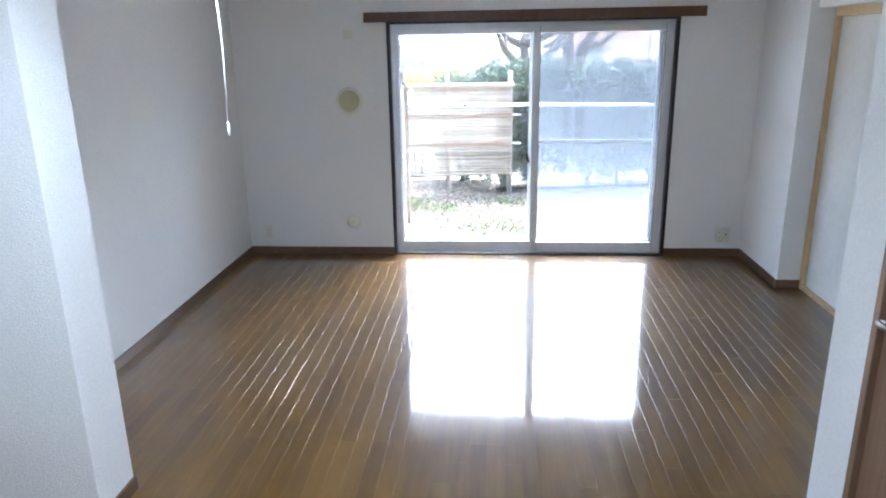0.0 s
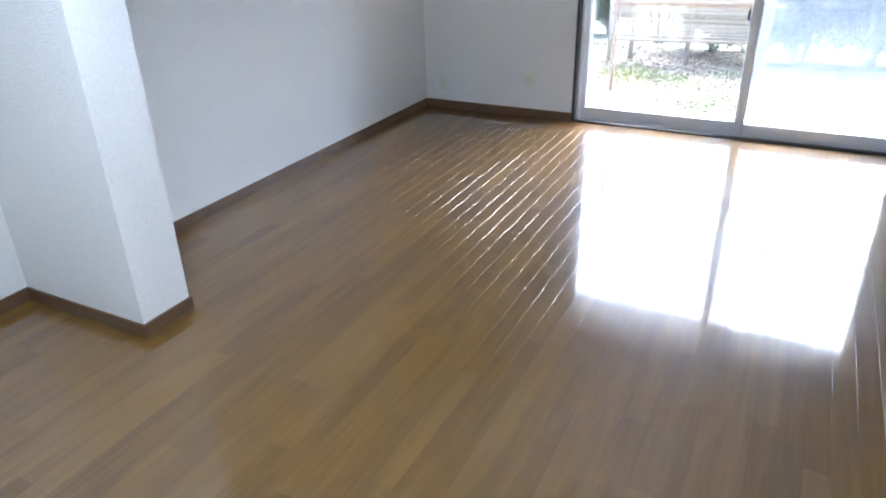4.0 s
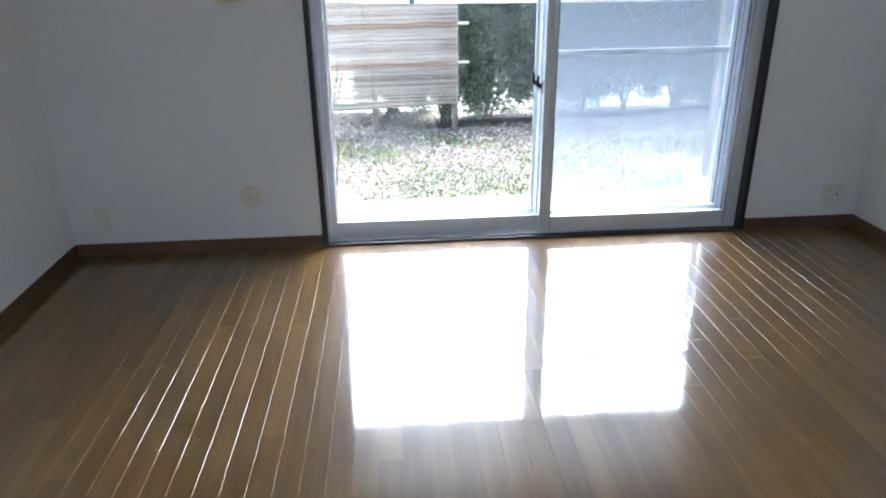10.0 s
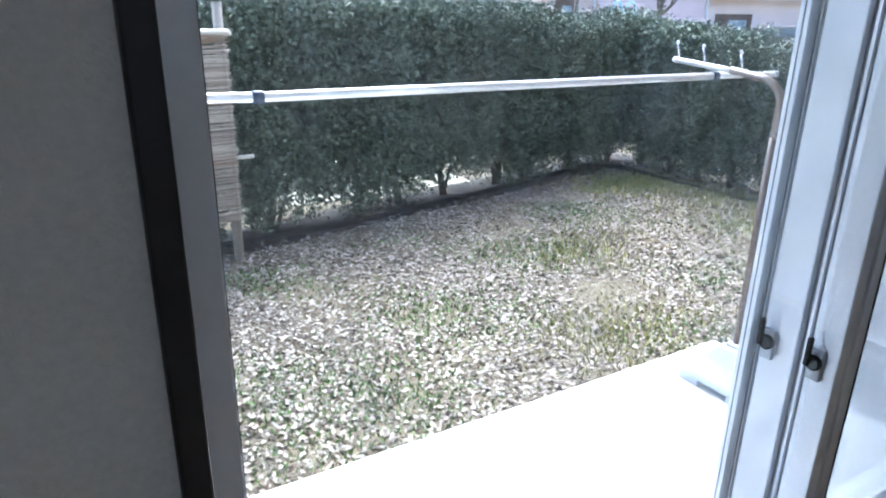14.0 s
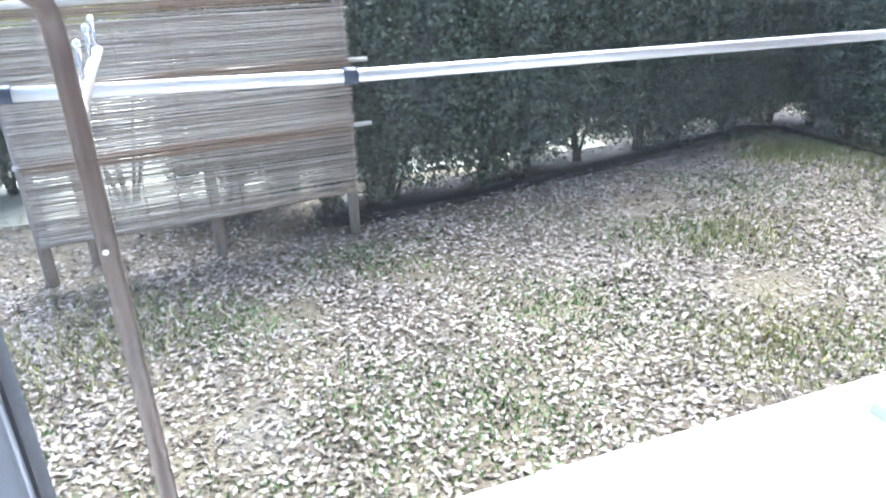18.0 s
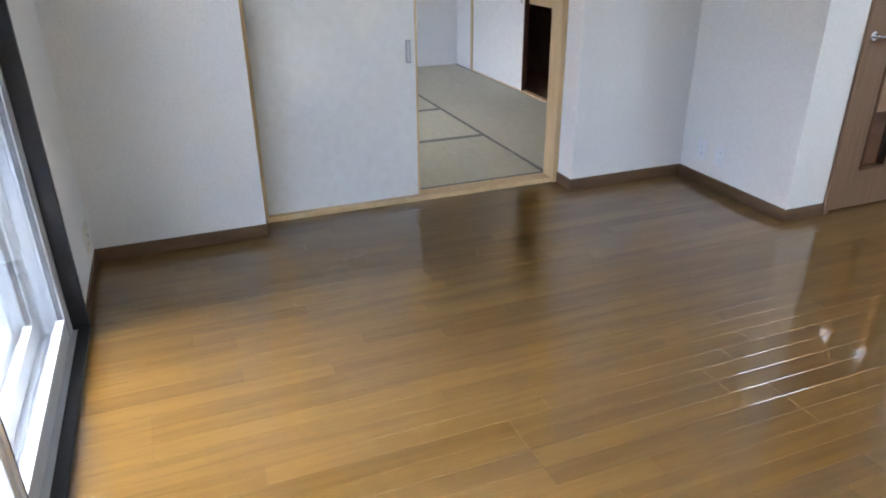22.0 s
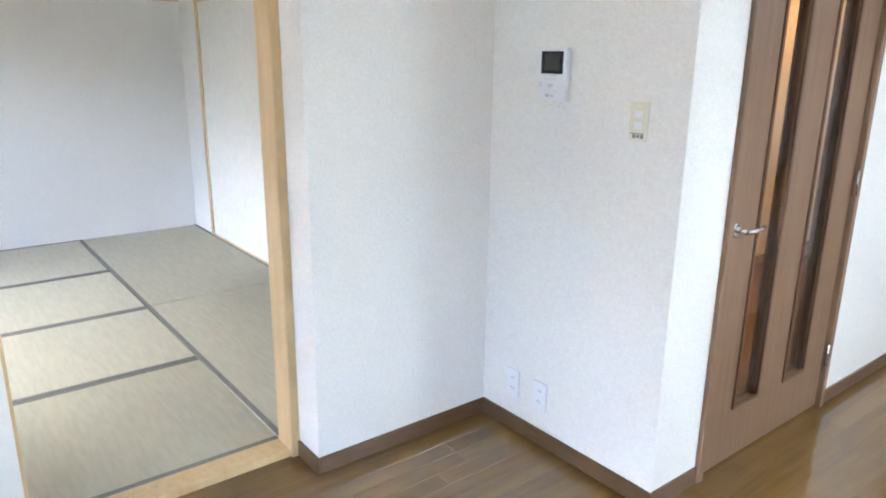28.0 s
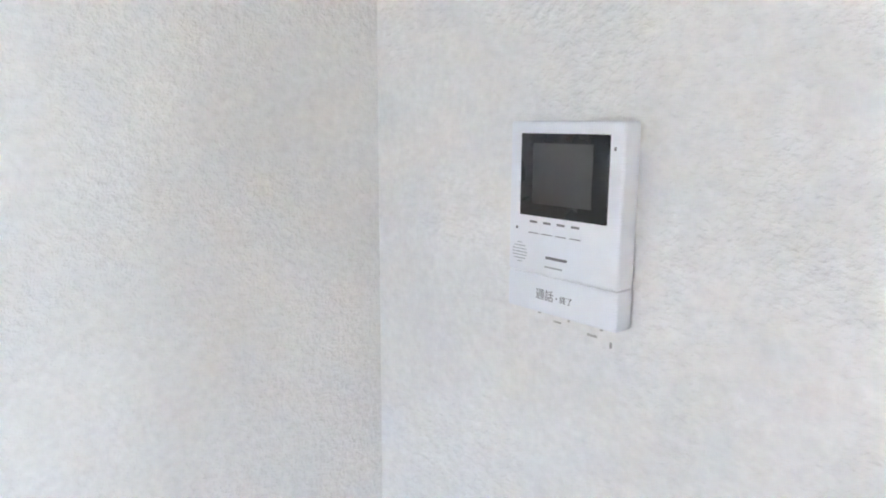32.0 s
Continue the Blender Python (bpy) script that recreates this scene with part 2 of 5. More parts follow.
REED = surface("reed", (0.23, 0.185, 0.14), (0.66, 0.59, 0.50), 7, 0.7, stretch=(1.7, 26, 26), rand=0.35)
RODSTEEL = surface("brushed_rod", (0.72, 0.72, 0.72), (0.82, 0.82, 0.82), 6, 0.36, metal=0.45)
REED_DARK = surface("brown_reed", (0.20, 0.135, 0.085), (0.42, 0.31, 0.22), 7, 0.7, stretch=(1.7, 26, 26), rand=0.5)
BAMBOO = surface("weathered_bamboo", (0.50, 0.47, 0.40), (0.66, 0.63, 0.56), 6, 0.6, stretch=(1, 6, 6))
POSTWOOD = surface("weathered_post", (0.22, 0.185, 0.155), (0.40, 0.36, 0.315), 5, 0.85, 0.5, 40, stretch=(5, 5, 0.8))
BROWNPIPE = surface("brown_pipe", (0.085, 0.057, 0.042), (0.13, 0.09, 0.068), 8, 0.35)
BRICK = surface("salmon_brick", (0.68, 0.475, 0.38), (0.78, 0.565, 0.46), 5, 0.8, 0.4, 120, rand=0.12)
MORTAR = surface("mortar", (0.42, 0.29, 0.235), (0.50, 0.36, 0.295), 30, 0.9)
FOUND = surface("foundation", (0.40, 0.41, 0.415), (0.54, 0.55, 0.555), 3, 0.9, 0.3, 60)
SALMON = surface("salmon_facade", (0.78, 0.60, 0.51), (0.86, 0.69, 0.60), 1.2, 0.85, 0.2, 12)
PINKWALL = surface("pink_facade", (0.68, 0.50, 0.46), (0.76, 0.58, 0.53), 1.2, 0.85, 0.2, 12)
GREYBAY = surface("grey_green_panel", (0.20, 0.25, 0.28), (0.30, 0.35, 0.38), 2, 0.6)
ROOF = surface("slate_roof", (0.16, 0.17, 0.19), (0.25, 0.26, 0.28), 2, 0.7, 0.4, 20)
RAILWHITE = surface("white_rail", (0.72, 0.73, 0.74), (0.8, 0.81, 0.82), 5, 0.5)
DARKGLASS = surface("far_window", (0.26, 0.31, 0.34), (0.42, 0.47, 0.50), 1.5, 0.12)
DARKCAB = surface("dark_cabinet", (0.03, 0.018, 0.012), (0.06, 0.036, 0.024), 4, 0.5)
# The shade inside the closet is put into this dark brown.
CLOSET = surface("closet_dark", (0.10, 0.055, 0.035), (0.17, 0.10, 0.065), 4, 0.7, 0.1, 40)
ROAD = surface("pale_path", (0.20, 0.20, 0.145), (0.36, 0.345, 0.27), 5, 0.9, 0.5, 60)
BLUEPL = surface("blue_cap", (0.025, 0.04, 0.075), (0.04, 0.06, 0.10), 10, 0.45)
# White wallpaper again, with the lamp's warmth tinted into the colour.
HALLWALL = surface("warm_tinted_wallpaper", (0.72, 0.68, 0.60), (0.80, 0.76, 0.68), 60, 0.85, 0.4, 210, bdist=0.002)
TUBE_GLOW = lamp_glow("tube_glow", (0.84, 0.92, 1.0), 1.2)
PENDANT_GLOW = lamp_glow("pendant_glow", (0.88, 0.94, 1.0), 2.15)
WARM_GLOW = lamp_glow("warm_glow", (1.0, 0.52, 0.2), 2.2)


# ---- mesh helpers ----
def box(bm, x0, y0, z0, x1, y1, z1, w=0.0):
    r = bmesh.ops.create_cube(bm, size=1.0)
    vs = r["verts"]
    for v in vs:
        v.co = Vector(((x0 + x1) / 2 + v.co.x * (x1 - x0), (y0 + y1) / 2 + v.co.y * (y1 - y0), (z0 + z1) / 2 + v.co.z * (z1 - z0)))
    if w:
        es = list({e for v in vs for e in v.link_edges})
        bmesh.ops.bevel(bm, geom=es, offset=w, segments=2, affect="EDGES", profile=0.5)


def boxes(*rows, w=0.0):
    bm = bmesh.new()
    for r in rows:
        box(bm, *r, w=w)
    return bm


def sweep(bm, pts, radii, n=12, cap=True):
    """A round bar along pts; radii: one, or one a point."""
    pts = [Vector(p) for p in pts]
    if not isinstance(radii, (list, tuple)):
        radii = [radii] * len(pts)
    rings = []
    up = Vector((0.31, 0.17, 0.93)).normalized()
    for i, p in enumerate(pts):
        d = (pts[min(i + 1, len(pts) - 1)] - pts[max(i - 1, 0)]).normalized()
        if abs(d.dot(up)) > 0.95:
            up = Vector((0.9, 0.3, 0.1)).normalized()
        a = d.cross(up).normalized()
        b = d.cross(a)
        rings.append([bm.verts.new(p + radii[i] * (math.cos(2 * math.pi * k / n) * a + math.sin(2 * math.pi * k / n) * b)) for k in range(n)])
    for r0, r1 in zip(rings, rings[1:]):
        for k in range(n):
            f = bm.faces.new((r0[k], r0[(k + 1) % n], r1[(k + 1) % n], r1[k]))
            f.smooth = True
    if cap:
        bm.faces.new(rings[0][::-1])
        bm.faces.new(rings[-1])
    return bm


def bar(pts, radii, n=12):
    return sweep(bmesh.new(), pts, radii, n)


def lathe(bm, profile, n=32, m=None):
    """Turns (r, z) pairs round the z axis, then moves them by m."""
    rings = []
    for r, z in profile:
        rings.append([bm.verts.new((m or Matrix()) @ Vector((r * math.cos(2 * math.pi * k / n), r * math.sin(2 * math.pi * k / n), z))) for k in range(n)])
    for r0, r1 in zip(rings, rings[1:]):
        for k in range(n):
            f = bm.faces.new((r0[k], r0[(k + 1) % n], r1[(k + 1) % n], r1[k]))
            f.smooth = True
    bm.faces.new(rings[0][::-1])
    bm.faces.new(rings[-1])
    return bm


def mesh_of(bm, name, material):
    bmesh.ops.recalc_face_normals(bm, faces=bm.faces)
    me = bpy.data.meshes.new(name)
    bm.to_mesh(me)
    bm.free()
    me.materials.append(material)
    return me


def part(name, bm, material, parent, label=""):
    ob = new(name, mesh_of(bm, name, material))
    ob.parent = parent
    return tagged(ob, label)


def solo(name, bm, material, label, category, kind="", group=""):
    return tagged(new(name, mesh_of(bm, name, material)), label, category, group, kind)


def thing(name, m, label, category, group="", kind=""):
    ob = new(name)
    ob.matrix_world = m
    return tagged(ob, label, category, group, kind)


def setting(name, bm, material, label, category):
    return solo(name, bm, material, label, category, "structure")


def piece(name, me, parent, at, rz=0.0, scale=None):
    ob = new(name, me)
    ob.parent = parent
    ob.location = at
    ob.rotation_euler = (0, 0, rz)
    if scale:
        ob.scale = scale
    return ob


# ---- plan, metres: x to the east, y to the garden, window wall at y = 0 ----
CEIL = 2.44
XW, XP = -2.41, -1.745          # west wall, pillar face
XE, XF = 1.79, 2.0              # east wall, sliding-door line
XD = 0.937                      # wall of the hall door
YC = -3.37                      # intercom wall and beam
YK, YB = -5.10, -7.05           # counter wall, kitchen back wall
WIN = (-1.115, 1.14, 1.91)      # window opening: left, right, head
T = 0.12

setting("wall_north", boxes((-2.7, 0, 0, WIN[0], 0.26, CEIL), (WIN[1], 0, 0, 3.1, 0.26, CEIL), (WIN[0], 0, WIN[2], WIN[1], 0.26, CEIL),
                                     (WIN[0], 0.03, -0.3, WIN[1], 0.26, -0.03), (3.1, 0, 0, 4.9, 0.26, 0.5), (3.1, 0, 1.9, 4.9, 0.26, CEIL), (4.9, 0, 0, 6.0, 0.26, CEIL)),
                 WALLPAPER, "white woven-textured wallpaper wall with a garden window", "wall")
setting("wall_west", boxes((XW - T, YC, 0, XW, 0, CEIL), (XW - T - 0.06, YB, 0, XW - 0.06, YC, CEIL)), WALLPAPER, "plain white textured wallpaper wall", "wall")
setting("pillar_west", boxes((XW - 0.06, -3.61, 0, XP, YC, CEIL)), WALLPAPER, "white wallpapered pillar standing out from the wall", "pillar")
setting("wall_east_stub", boxes((XE, -0.80, 0, XF + 0.06, 0, CEIL)), WALLPAPER, "white wall return beside the sliding door", "wall")
setting("wall_east_lintel", boxes((XE + 0.05, -2.58, 1.94, XF + 0.06, -0.80, CEIL)), WALLPAPER, "white wall above the sliding door", "wall")
setting("wall_east", boxes((XE, YC - T, 0, XF + 0.06, -2.58, CEIL), (XD, YC - T, 0, XE, YC, CEIL)), WALLPAPER, "white textured wallpaper corner with the intercom", "wall")
setting("wall_hall", boxes((XD, -3.64, 0, XD + T, YC - T, CEIL), (XD, -4.598, 1.985, XD + T, -3.64, CEIL), (XD, -5.67, 0, XD + T, -4.598, CEIL),
                           (XD, YB, 2.0, XD + T, -5.67, CEIL)), WALLPAPER, "white wall with the hall door and the kitchen passage", "wall")
setting("wall_counter", boxes((-2.47, YK - T, 0, -1.06, YK, CEIL), (-1.06, YK - T, 2.265, XD, YK, CEIL)), WALLPAPER, "white wall beside and above the kitchen counter", "wall")
setting("wall_south", boxes((-2.6, YB - T, 0, XD + T, YB, CEIL)), WALLPAPER, "pale grey-white kitchen back wall", "wall")
setting("beam_cross", boxes((XP, -3.61, 2.14, XD, YC, CEIL)), WALLPAPER, "white wallpapered ceiling beam", "beam")
setting("beam_side", boxes((0.76, YB, 2.20, XD, -3.61, CEIL)), WALLPAPER, "white wallpapered soffit along the wall", "beam")
setting("ceiling", boxes((-2.7, YB - 1.6, CEIL, 6.0, 0.3, CEIL + 0.12)), CEILING, "white papered ceiling", "ceiling")
setting("wall_hall_far", boxes((2.25, -8.4, 0, 2.37, YC - T, CEIL), (XD + T, -8.4, 0, 2.25, -8.28, CEIL), (XD, -8.4, 0, XD + T, YB, CEIL)), HALLWALL, "hall wall with warm lamplight tinted into its cream colour", "wall")
setting("hall_partition", boxes((1.55, -4.55, 0, 1.63, YC - T, CEIL)), WALLPAPER, "white partition in the hall", "wall")

floor = setting("floor", boxes((-2.7, YB, -0.15, XD, 0.03, -0.006), (XD, YC, -0.15, XF, 0.03, -0.006)), GROOVE, "glossy brown oak strip floor", "floor")
setting("hall_floor", boxes((XD, -8.4, -0.15, 2.37, YC - T, -0.002)), DARKWOOD, "dark brown wooden hall floor", "floor")


def skirting(rows):
    for r in rows:
        setting("baseboard", boxes((*r[:2], 0, *r[2:], 0.065), w=0.003), SKIRT, "brown wooden baseboard", "baseboard")


S = 0.010
skirting([(XW, -S, WIN[0] - 0.02, 0), (WIN[1] + 0.02, -S, XE, 0), (XW, YC, XW + S, -S), (XP, -3.61, XP + S, YC), (XW - 0.06, -3.61 - S, XP + S, -3.61),
          (XW + S, YC, XP + S, YC + S), (XW - 0.06, YK, XW - 0.05, -3.62), (XE - S, -0.80, XE, -S), (XE - S, -0.81, XF - 0.03, -0.80), (XE - S, -2.58, XF - 0.03, -2.57),
          (XE - S, YC + S, XE, -2.58), (XD - S, YC, XE, YC + S), (XD - S, -3.632, XD, YC), (XD - S, -5.66, XD, -4.605),
          (-2.47, YK, -1.085, YK + S), (-1.035, YK, 0.2, YK + S), (1.54, -4.56, 1.55, YC - T), (2.24, -8.28, 2.25, YC - T)])

# ---- garden window: two pairs of sliding sashes, one behind the other, and a net ----
window = thing("window_1", pose(0, 0, 0), "double aluminium sliding garden window, closed", "window", kind="structure")
x0, x1, zh = WIN
for nm, r in (("trim", (x0 - 0.022, -0.012, 0.0, x0 + 0.004, 0.05, zh + 0.024)), ("trim", (x1 - 0.004, -0.012, 0.0, x1 + 0.022, 0.05, zh + 0.024)),
              ("trim", (x0 + 0.004, -0.012, zh, x1 - 0.004, 0.05, zh + 0.024)), ("trim", (x0 + 0.004, -0.014, -0.02, x1 - 0.004, 0.03, 0.012))):
    part(nm, boxes(r, w=0.003), BLACKTRIM, window, "blackish brown trim")
part("sill", boxes((x0 + 0.004, 0.03, -0.03, x1 - 0.004, 0.26, 0.004), *[(x0 + 0.03, y, 0.004, x1 - 0.03, y + 0.006, 0.022) for y in (0.062, 0.098, 0.134, 0.17, 0.206, 0.242)]), ALU, window)
for xa, xb in ((x0 + 0.004, x0 + 0.02), (x1 - 0.034, x1 - 0.004)):
    part("frame", boxes((xa, 0.05, 0.004, xb, 0.26, zh), *[(xa - 0.008, y, 0.02, xb + 0.008, y + 0.006, zh - 0.02) for y in (0.098, 0.134, 0.170, 0.206)]), ALU, window)
part("frame", boxes((x0 + 0.034, 0.05, zh - 0.035, x1 - 0.034, 0.26, zh)), ALU, window)


def sash(xa, xb, y, sl, sr, d=0.033, net=False):
    """One sliding sash with its rails, gaskets and pane; sl, sr: widths of its stiles."""
    za, zb = 0.012, zh - 0.03
    low = 0.05 if net else 0.085
    ob = part("window_screen" if net else "sash", boxes((xa, y, za, xa + sl, y + d, zb), (xb - sr, y, za, xb, y + d, zb), (xa + sl, y, za, xb - sr, y + d, za + low),
                            (xa + sl, y, zb - 0.05, xb - sr, y + d, zb), *([(xa + sl, y + 0.004, 0.925, xb - sr, y + d - 0.004, 0.953)] if net else []), w=0.0025), ALU, window,
              "grey insect screen with a cross bar" if net else "")
    if not net:
        g = 0.004
        for xx in (xa + sl - 0.002, xb - sr - g + 0.002):
            part("gasket", boxes((xx, y + 0.006, za + low, xx + g, y + d - 0.006, zb - 0.05)), GASKET, ob)
        part("stile_line", boxes((xb - sr + 0.010, y - 0.0012, za, xb - sr + 0.013, y, zb)), GASKET, ob)
    bm = bmesh.new()
    box(bm, xa + sl - 0.004, y + d / 2 - 0.0015, za + 0.045, xb - sr + 0.004, y + d / 2 + 0.0015, zb - 0.045)
    p = part("net" if net else "pane", bm, NET if net else GLASS, ob)
    p.visible_shadow = False
    if net:
        r, yc, za, zb = 0.00017, y + d / 2 + 0.003, za + 0.048, zb - 0.048
        xs = [xa + sl + 0.0011 * k for k in range(int((xb - sr - xa - sl) / 0.0011))]
        tv = [p_ for x in xs for z in (za, zb) for p_ in ((x - r, yc, z), (x, yc - r, z), (x + r, yc, z), (x, yc + r, z))]
        tf = [(8 * k + q, 8 * k + (q + 1) % 4, 8 * k + 4 + (q + 1) % 4, 8 * k + 4 + q) for k in range(len(xs)) for q in range(4)]
        me = bpy.data.meshes.new("net_threads")
        me.from_pydata(tv, [], tf)
        me.materials.append(NETTHREAD)
        th = new("net_threads", me)
        th.parent = ob
        th.visible_shadow = False
        tagged(th, "fine grey net threads", kind="stuff")
    return ob


front = sash(0.064, x1 - 0.03, 0.052, 0.03, 0.05)
part("edge_fin", boxes((0.0905, 0.0492, 0.014, 0.0925, 0.0518, zh - 0.034)), BLACKPL, front, "black rubber fin")
sash(x0 + 0.012, 0.066, 0.088, 0.04, 0.016)
zt = zh - 0.034
part("meeting_stile", boxes((0.034, 0.0585, 0.014, 0.088, 0.1165, zt), w=0.0025), ALU, window)
part("meeting_stile", boxes((0.031, 0.1425, 0.014, 0.084, 0.2165, zt), w=0.0025), ALU, window)
part("interlock", boxes((0.040, 0.1265, 0.014, 0.084, 0.1325, zt), (0.036, 0.2205, 0.014, 0.082, 0.2265, zt)), ALU, window)
part("seal", boxes((0.047, 0.1165, 0.014, 0.082, 0.1265, zt), (0.047, 0.1325, 0.014, 0.082, 0.1425, zt), (0.043, 0.2165, 0.014, 0.08, 0.2205, zt), (0.043, 0.2265, 0.014, 0.08, 0.236, zt)), GASKET, window, "dark rubber seal")
part("seal", boxes((0.0172, 0.2455, 0.014, 0.03, 0.2485, zt)), GASKET, window, "dark rubber seal")
sash(0.040, x1 - 0.03, 0.158, 0.03, 0.05)
sash(x0 + 0.012, 0.052, 0.196, 0.04, 0.016)
sash(0.018, x1 - 0.03, 0.236, 0.045, 0.045, 0.022, net=True)


def crescent(x, y, z):
    """A crescent latch on the side of a stile: plate, turning disc, lever."""
    ob = part("latch", boxes((x - 0.010, y - 0.014, z - 0.045, x + 0.001, y + 0.014, z + 0.020), w=0.003), GREYPL, window, "grey crescent latch")
    part("latch_disc", lathe(bmesh.new(), [(0.016, 0), (0.016, 0.006), (0.011, 0.009)], 20, Matrix.Translation((x - 0.010, y, z - 0.006)) @ Matrix.Rotation(radians(-90), 4, "Y")), BLACKPL, ob)
    part("latch_lever", boxes((x - 0.030, y + 0.002, z - 0.012, x - 0.018, y + 0.013, z + 0.048), w=0.004), BLACKPL, ob, "black lever")


crescent(0.034, 0.098, 0.80)
crescent(0.031, 0.198, 0.80)

rail = thing("curtain_rail", pose(0, 0, 0), "dark brown wooden curtain rail cover above the window", "curtain rail")
part("cover", boxes((-1.30, -0.095, 1.985, 1.33, 0, 2.0), (-1.30, -0.095, 1.925, 1.33, -0.082, 1.985), (-1.30, -0.082, 1.925, -1.287, 0, 1.985), (1.317, -0.082, 1.925, 1.33, 0, 1.985), w=0.003), DARKWOOD, rail)
part("track", boxes((-1.26, -0.06, 1.955, 1.29, -0.042, 1.972)), ALU, rail, "metal track")


def wall_vent(x, z):
    ob = thing("wall_vent", pose(x, 0, z, 90, 0, 0), "round ivory wall vent cap with ringed louvres", "vent")
    part("flange", lathe(bmesh.new(), [(0.112, 0), (0.112, 0.004), (0.106, 0.007), (0.088, 0.008)], 48), IVORY, ob)
    cap_ = part("louvre_cap", lathe(bmesh.new(), [(0.086, 0.007), (0.086, 0.011), (0.08, 0.013), (0.01, 0.013)], 44), VENTYELLOW, ob, "yellowed louvre cap")
    for r in (0.076, 0.062, 0.048, 0.034, 0.020):
        part("louvre_ring", lathe(bmesh.new(), [(r - 0.0085, 0.0125), (r - 0.007, 0.021), (r + 0.001, 0.0225), (r + 0.003, 0.0125)], 40), VENTYELLOW, cap_)


wall_vent(-1.465, 1.315)


def wall_plate(name, m, w, h, label, slots, material=IVORY, rockers=()):
    """A plate that lies on a wall; its local y points up the wall, z out of it."""
    ob = thing(name, m, label, "outlet" if "outlet" in name else "switch")
    part("plate", boxes((-w / 2, -h / 2, 0, w / 2, h / 2, 0.007), w=0.003), material, ob)
    for i, (sx, sy, sw, sh) in enumerate(slots):
        part("slot", boxes((sx - sw / 2, sy - sh / 2, 0.0065, sx + sw / 2, sy + sh / 2, 0.0078)), PRINT, ob)
    for sx, sy, sw, sh in rockers:
        part("rocker", boxes((sx - sw / 2, sy - sh / 2, 0.006, sx + sw / 2, sy + sh / 2, 0.0105), w=0.0015), WHITEPL, ob, "white rocker")
    return ob


PLUG = [(-0.006, 0.022, 0.0025, 0.008), (0.006, 0.022, 0.0025, 0.008), (-0.006, -0.022, 0.0025, 0.008), (0.006, -0.022, 0.0025, 0.008)]
NORTH = lambda x, z: pose(x, 0, z, 90, 0, 0)
wall_plate("wall_outlet", NORTH(-2.245, 0.20), 0.07, 0.12, "ivory wall outlet plate low on the window wall", PLUG)
wall_plate("wall_outlet", NORTH(1.64, 0.185), 0.116, 0.12, "ivory double outlet plate beside the window", [(a - 0.024, b, c, d) for a, b, c, d in PLUG] + [(0.024, 0.0, 0.012, 0.012)])
cap = thing("outlet_cover", NORTH(-1.485, 0.293), "ivory rounded outlet cover on the window wall", "outlet")
part("disc", lathe(bmesh.new(), [(0.055, 0), (0.055, 0.005), (0.046, 0.011), (0.012, 0.013)], 28), IVORY, cap)
part("screw", lathe(bmesh.new(), [(0.006, 0.012), (0.006, 0.0145), (0.003, 0.0155)], 12), GREYPL, cap)
wall_plate("wall_plate_blank", NORTH(-1.45, 1.84), 0.075, 0.075, "small ivory blank plate high on the wall", [])


# ---- hall door ----
def glazed_door():
    ya, yb = -4.605, -3.632
    fr = thing("door_1", pose(XD, 0, 0), "brown wooden hall door with two narrow glass strips, closed", "door", kind="structure")
    for r in ((-0.018, ya, 0, T + 0.018, ya + 0.034, 2.003), (-0.018, yb - 0.034, 0, T + 0.018, yb, 2.003), (-0.018, ya + 0.034, 1.968, T + 0.018, yb - 0.034, 2.003)):
        part("door_frame", boxes(r, w=0.003), DOORWOOD, fr)
    la, lb = ya + 0.037, yb - 0.037
    xa, xb = 0.004, 0.04
    slits = ((-4.40, -4.215), (-4.03, -3.845))
    za, zb = 0.22, 1.82
    rows = [(xa, la, 0.008, xb, slits[0][0], 1.965), (xa, slits[0][1], 0.008, xb, slits[1][0], 1.965), (xa, slits[1][1], 0.008, xb, lb, 1.965)]
    for s in slits:
        rows += [(xa, s[0], 0.008, xb, s[1], za), (xa, s[0], zb, xb, s[1], 1.965)]
    leaf = part("leaf", boxes(*rows), DOORWOOD, fr)
    for s in slits:
        g = part("glass_strip", boxes((0.018, s[0], za, 0.024, s[1], zb)), DOORGLASS, leaf)
        g.visible_shadow = False
        for x in (xa - 0.006, xb - 0.002):
            part("bead", boxes((x, s[0], za, x + 0.008, s[0] + 0.014, zb), (x, s[1] - 0.014, za, x + 0.008, s[1], zb), (x, s[0] + 0.014, za, x + 0.008, s[1] - 0.014, za + 0.014),
                               (x, s[0] + 0.014, zb - 0.014, x + 0.008, s[1] - 0.014, zb)), DARKWOOD, leaf, "dark glazing bead")
    for side, x in ((-1, xa), (1, xb)):
        h = part("door_handle", bar([(x, -3.708, 0.925), (x + side * 0.045, -3.708, 0.925)], 0.009), CHROME, leaf, "chrome lever handle")
        part("lever", bar([(x + side * 0.045, -3.705, 0.925), (x + side * 0.052, -3.733, 0.926), (x + side * 0.05, -3.773, 0.928), (x + side * 0.044, -3.818, 0.93)], [0.009, 0.0095, 0.008, 0.006]), CHROME, h)
        part("rose", lathe(bmesh.new(), [(0.025, 0), (0.025, 0.005), (0.02, 0.009)], 24, Matrix.Translation((x, -3.708, 0.925)) @ Matrix.Rotation(radians(90 * side), 4, "Y")), CHROME, h)
    for z in (0.25, 1.0, 1.75):
        part("hinge", bar([(-0.012, la - 0.004, z - 0.05), (-0.012, la - 0.004, z + 0.05)], 0.007), CHROME, fr, "steel hinge")


glazed_door()

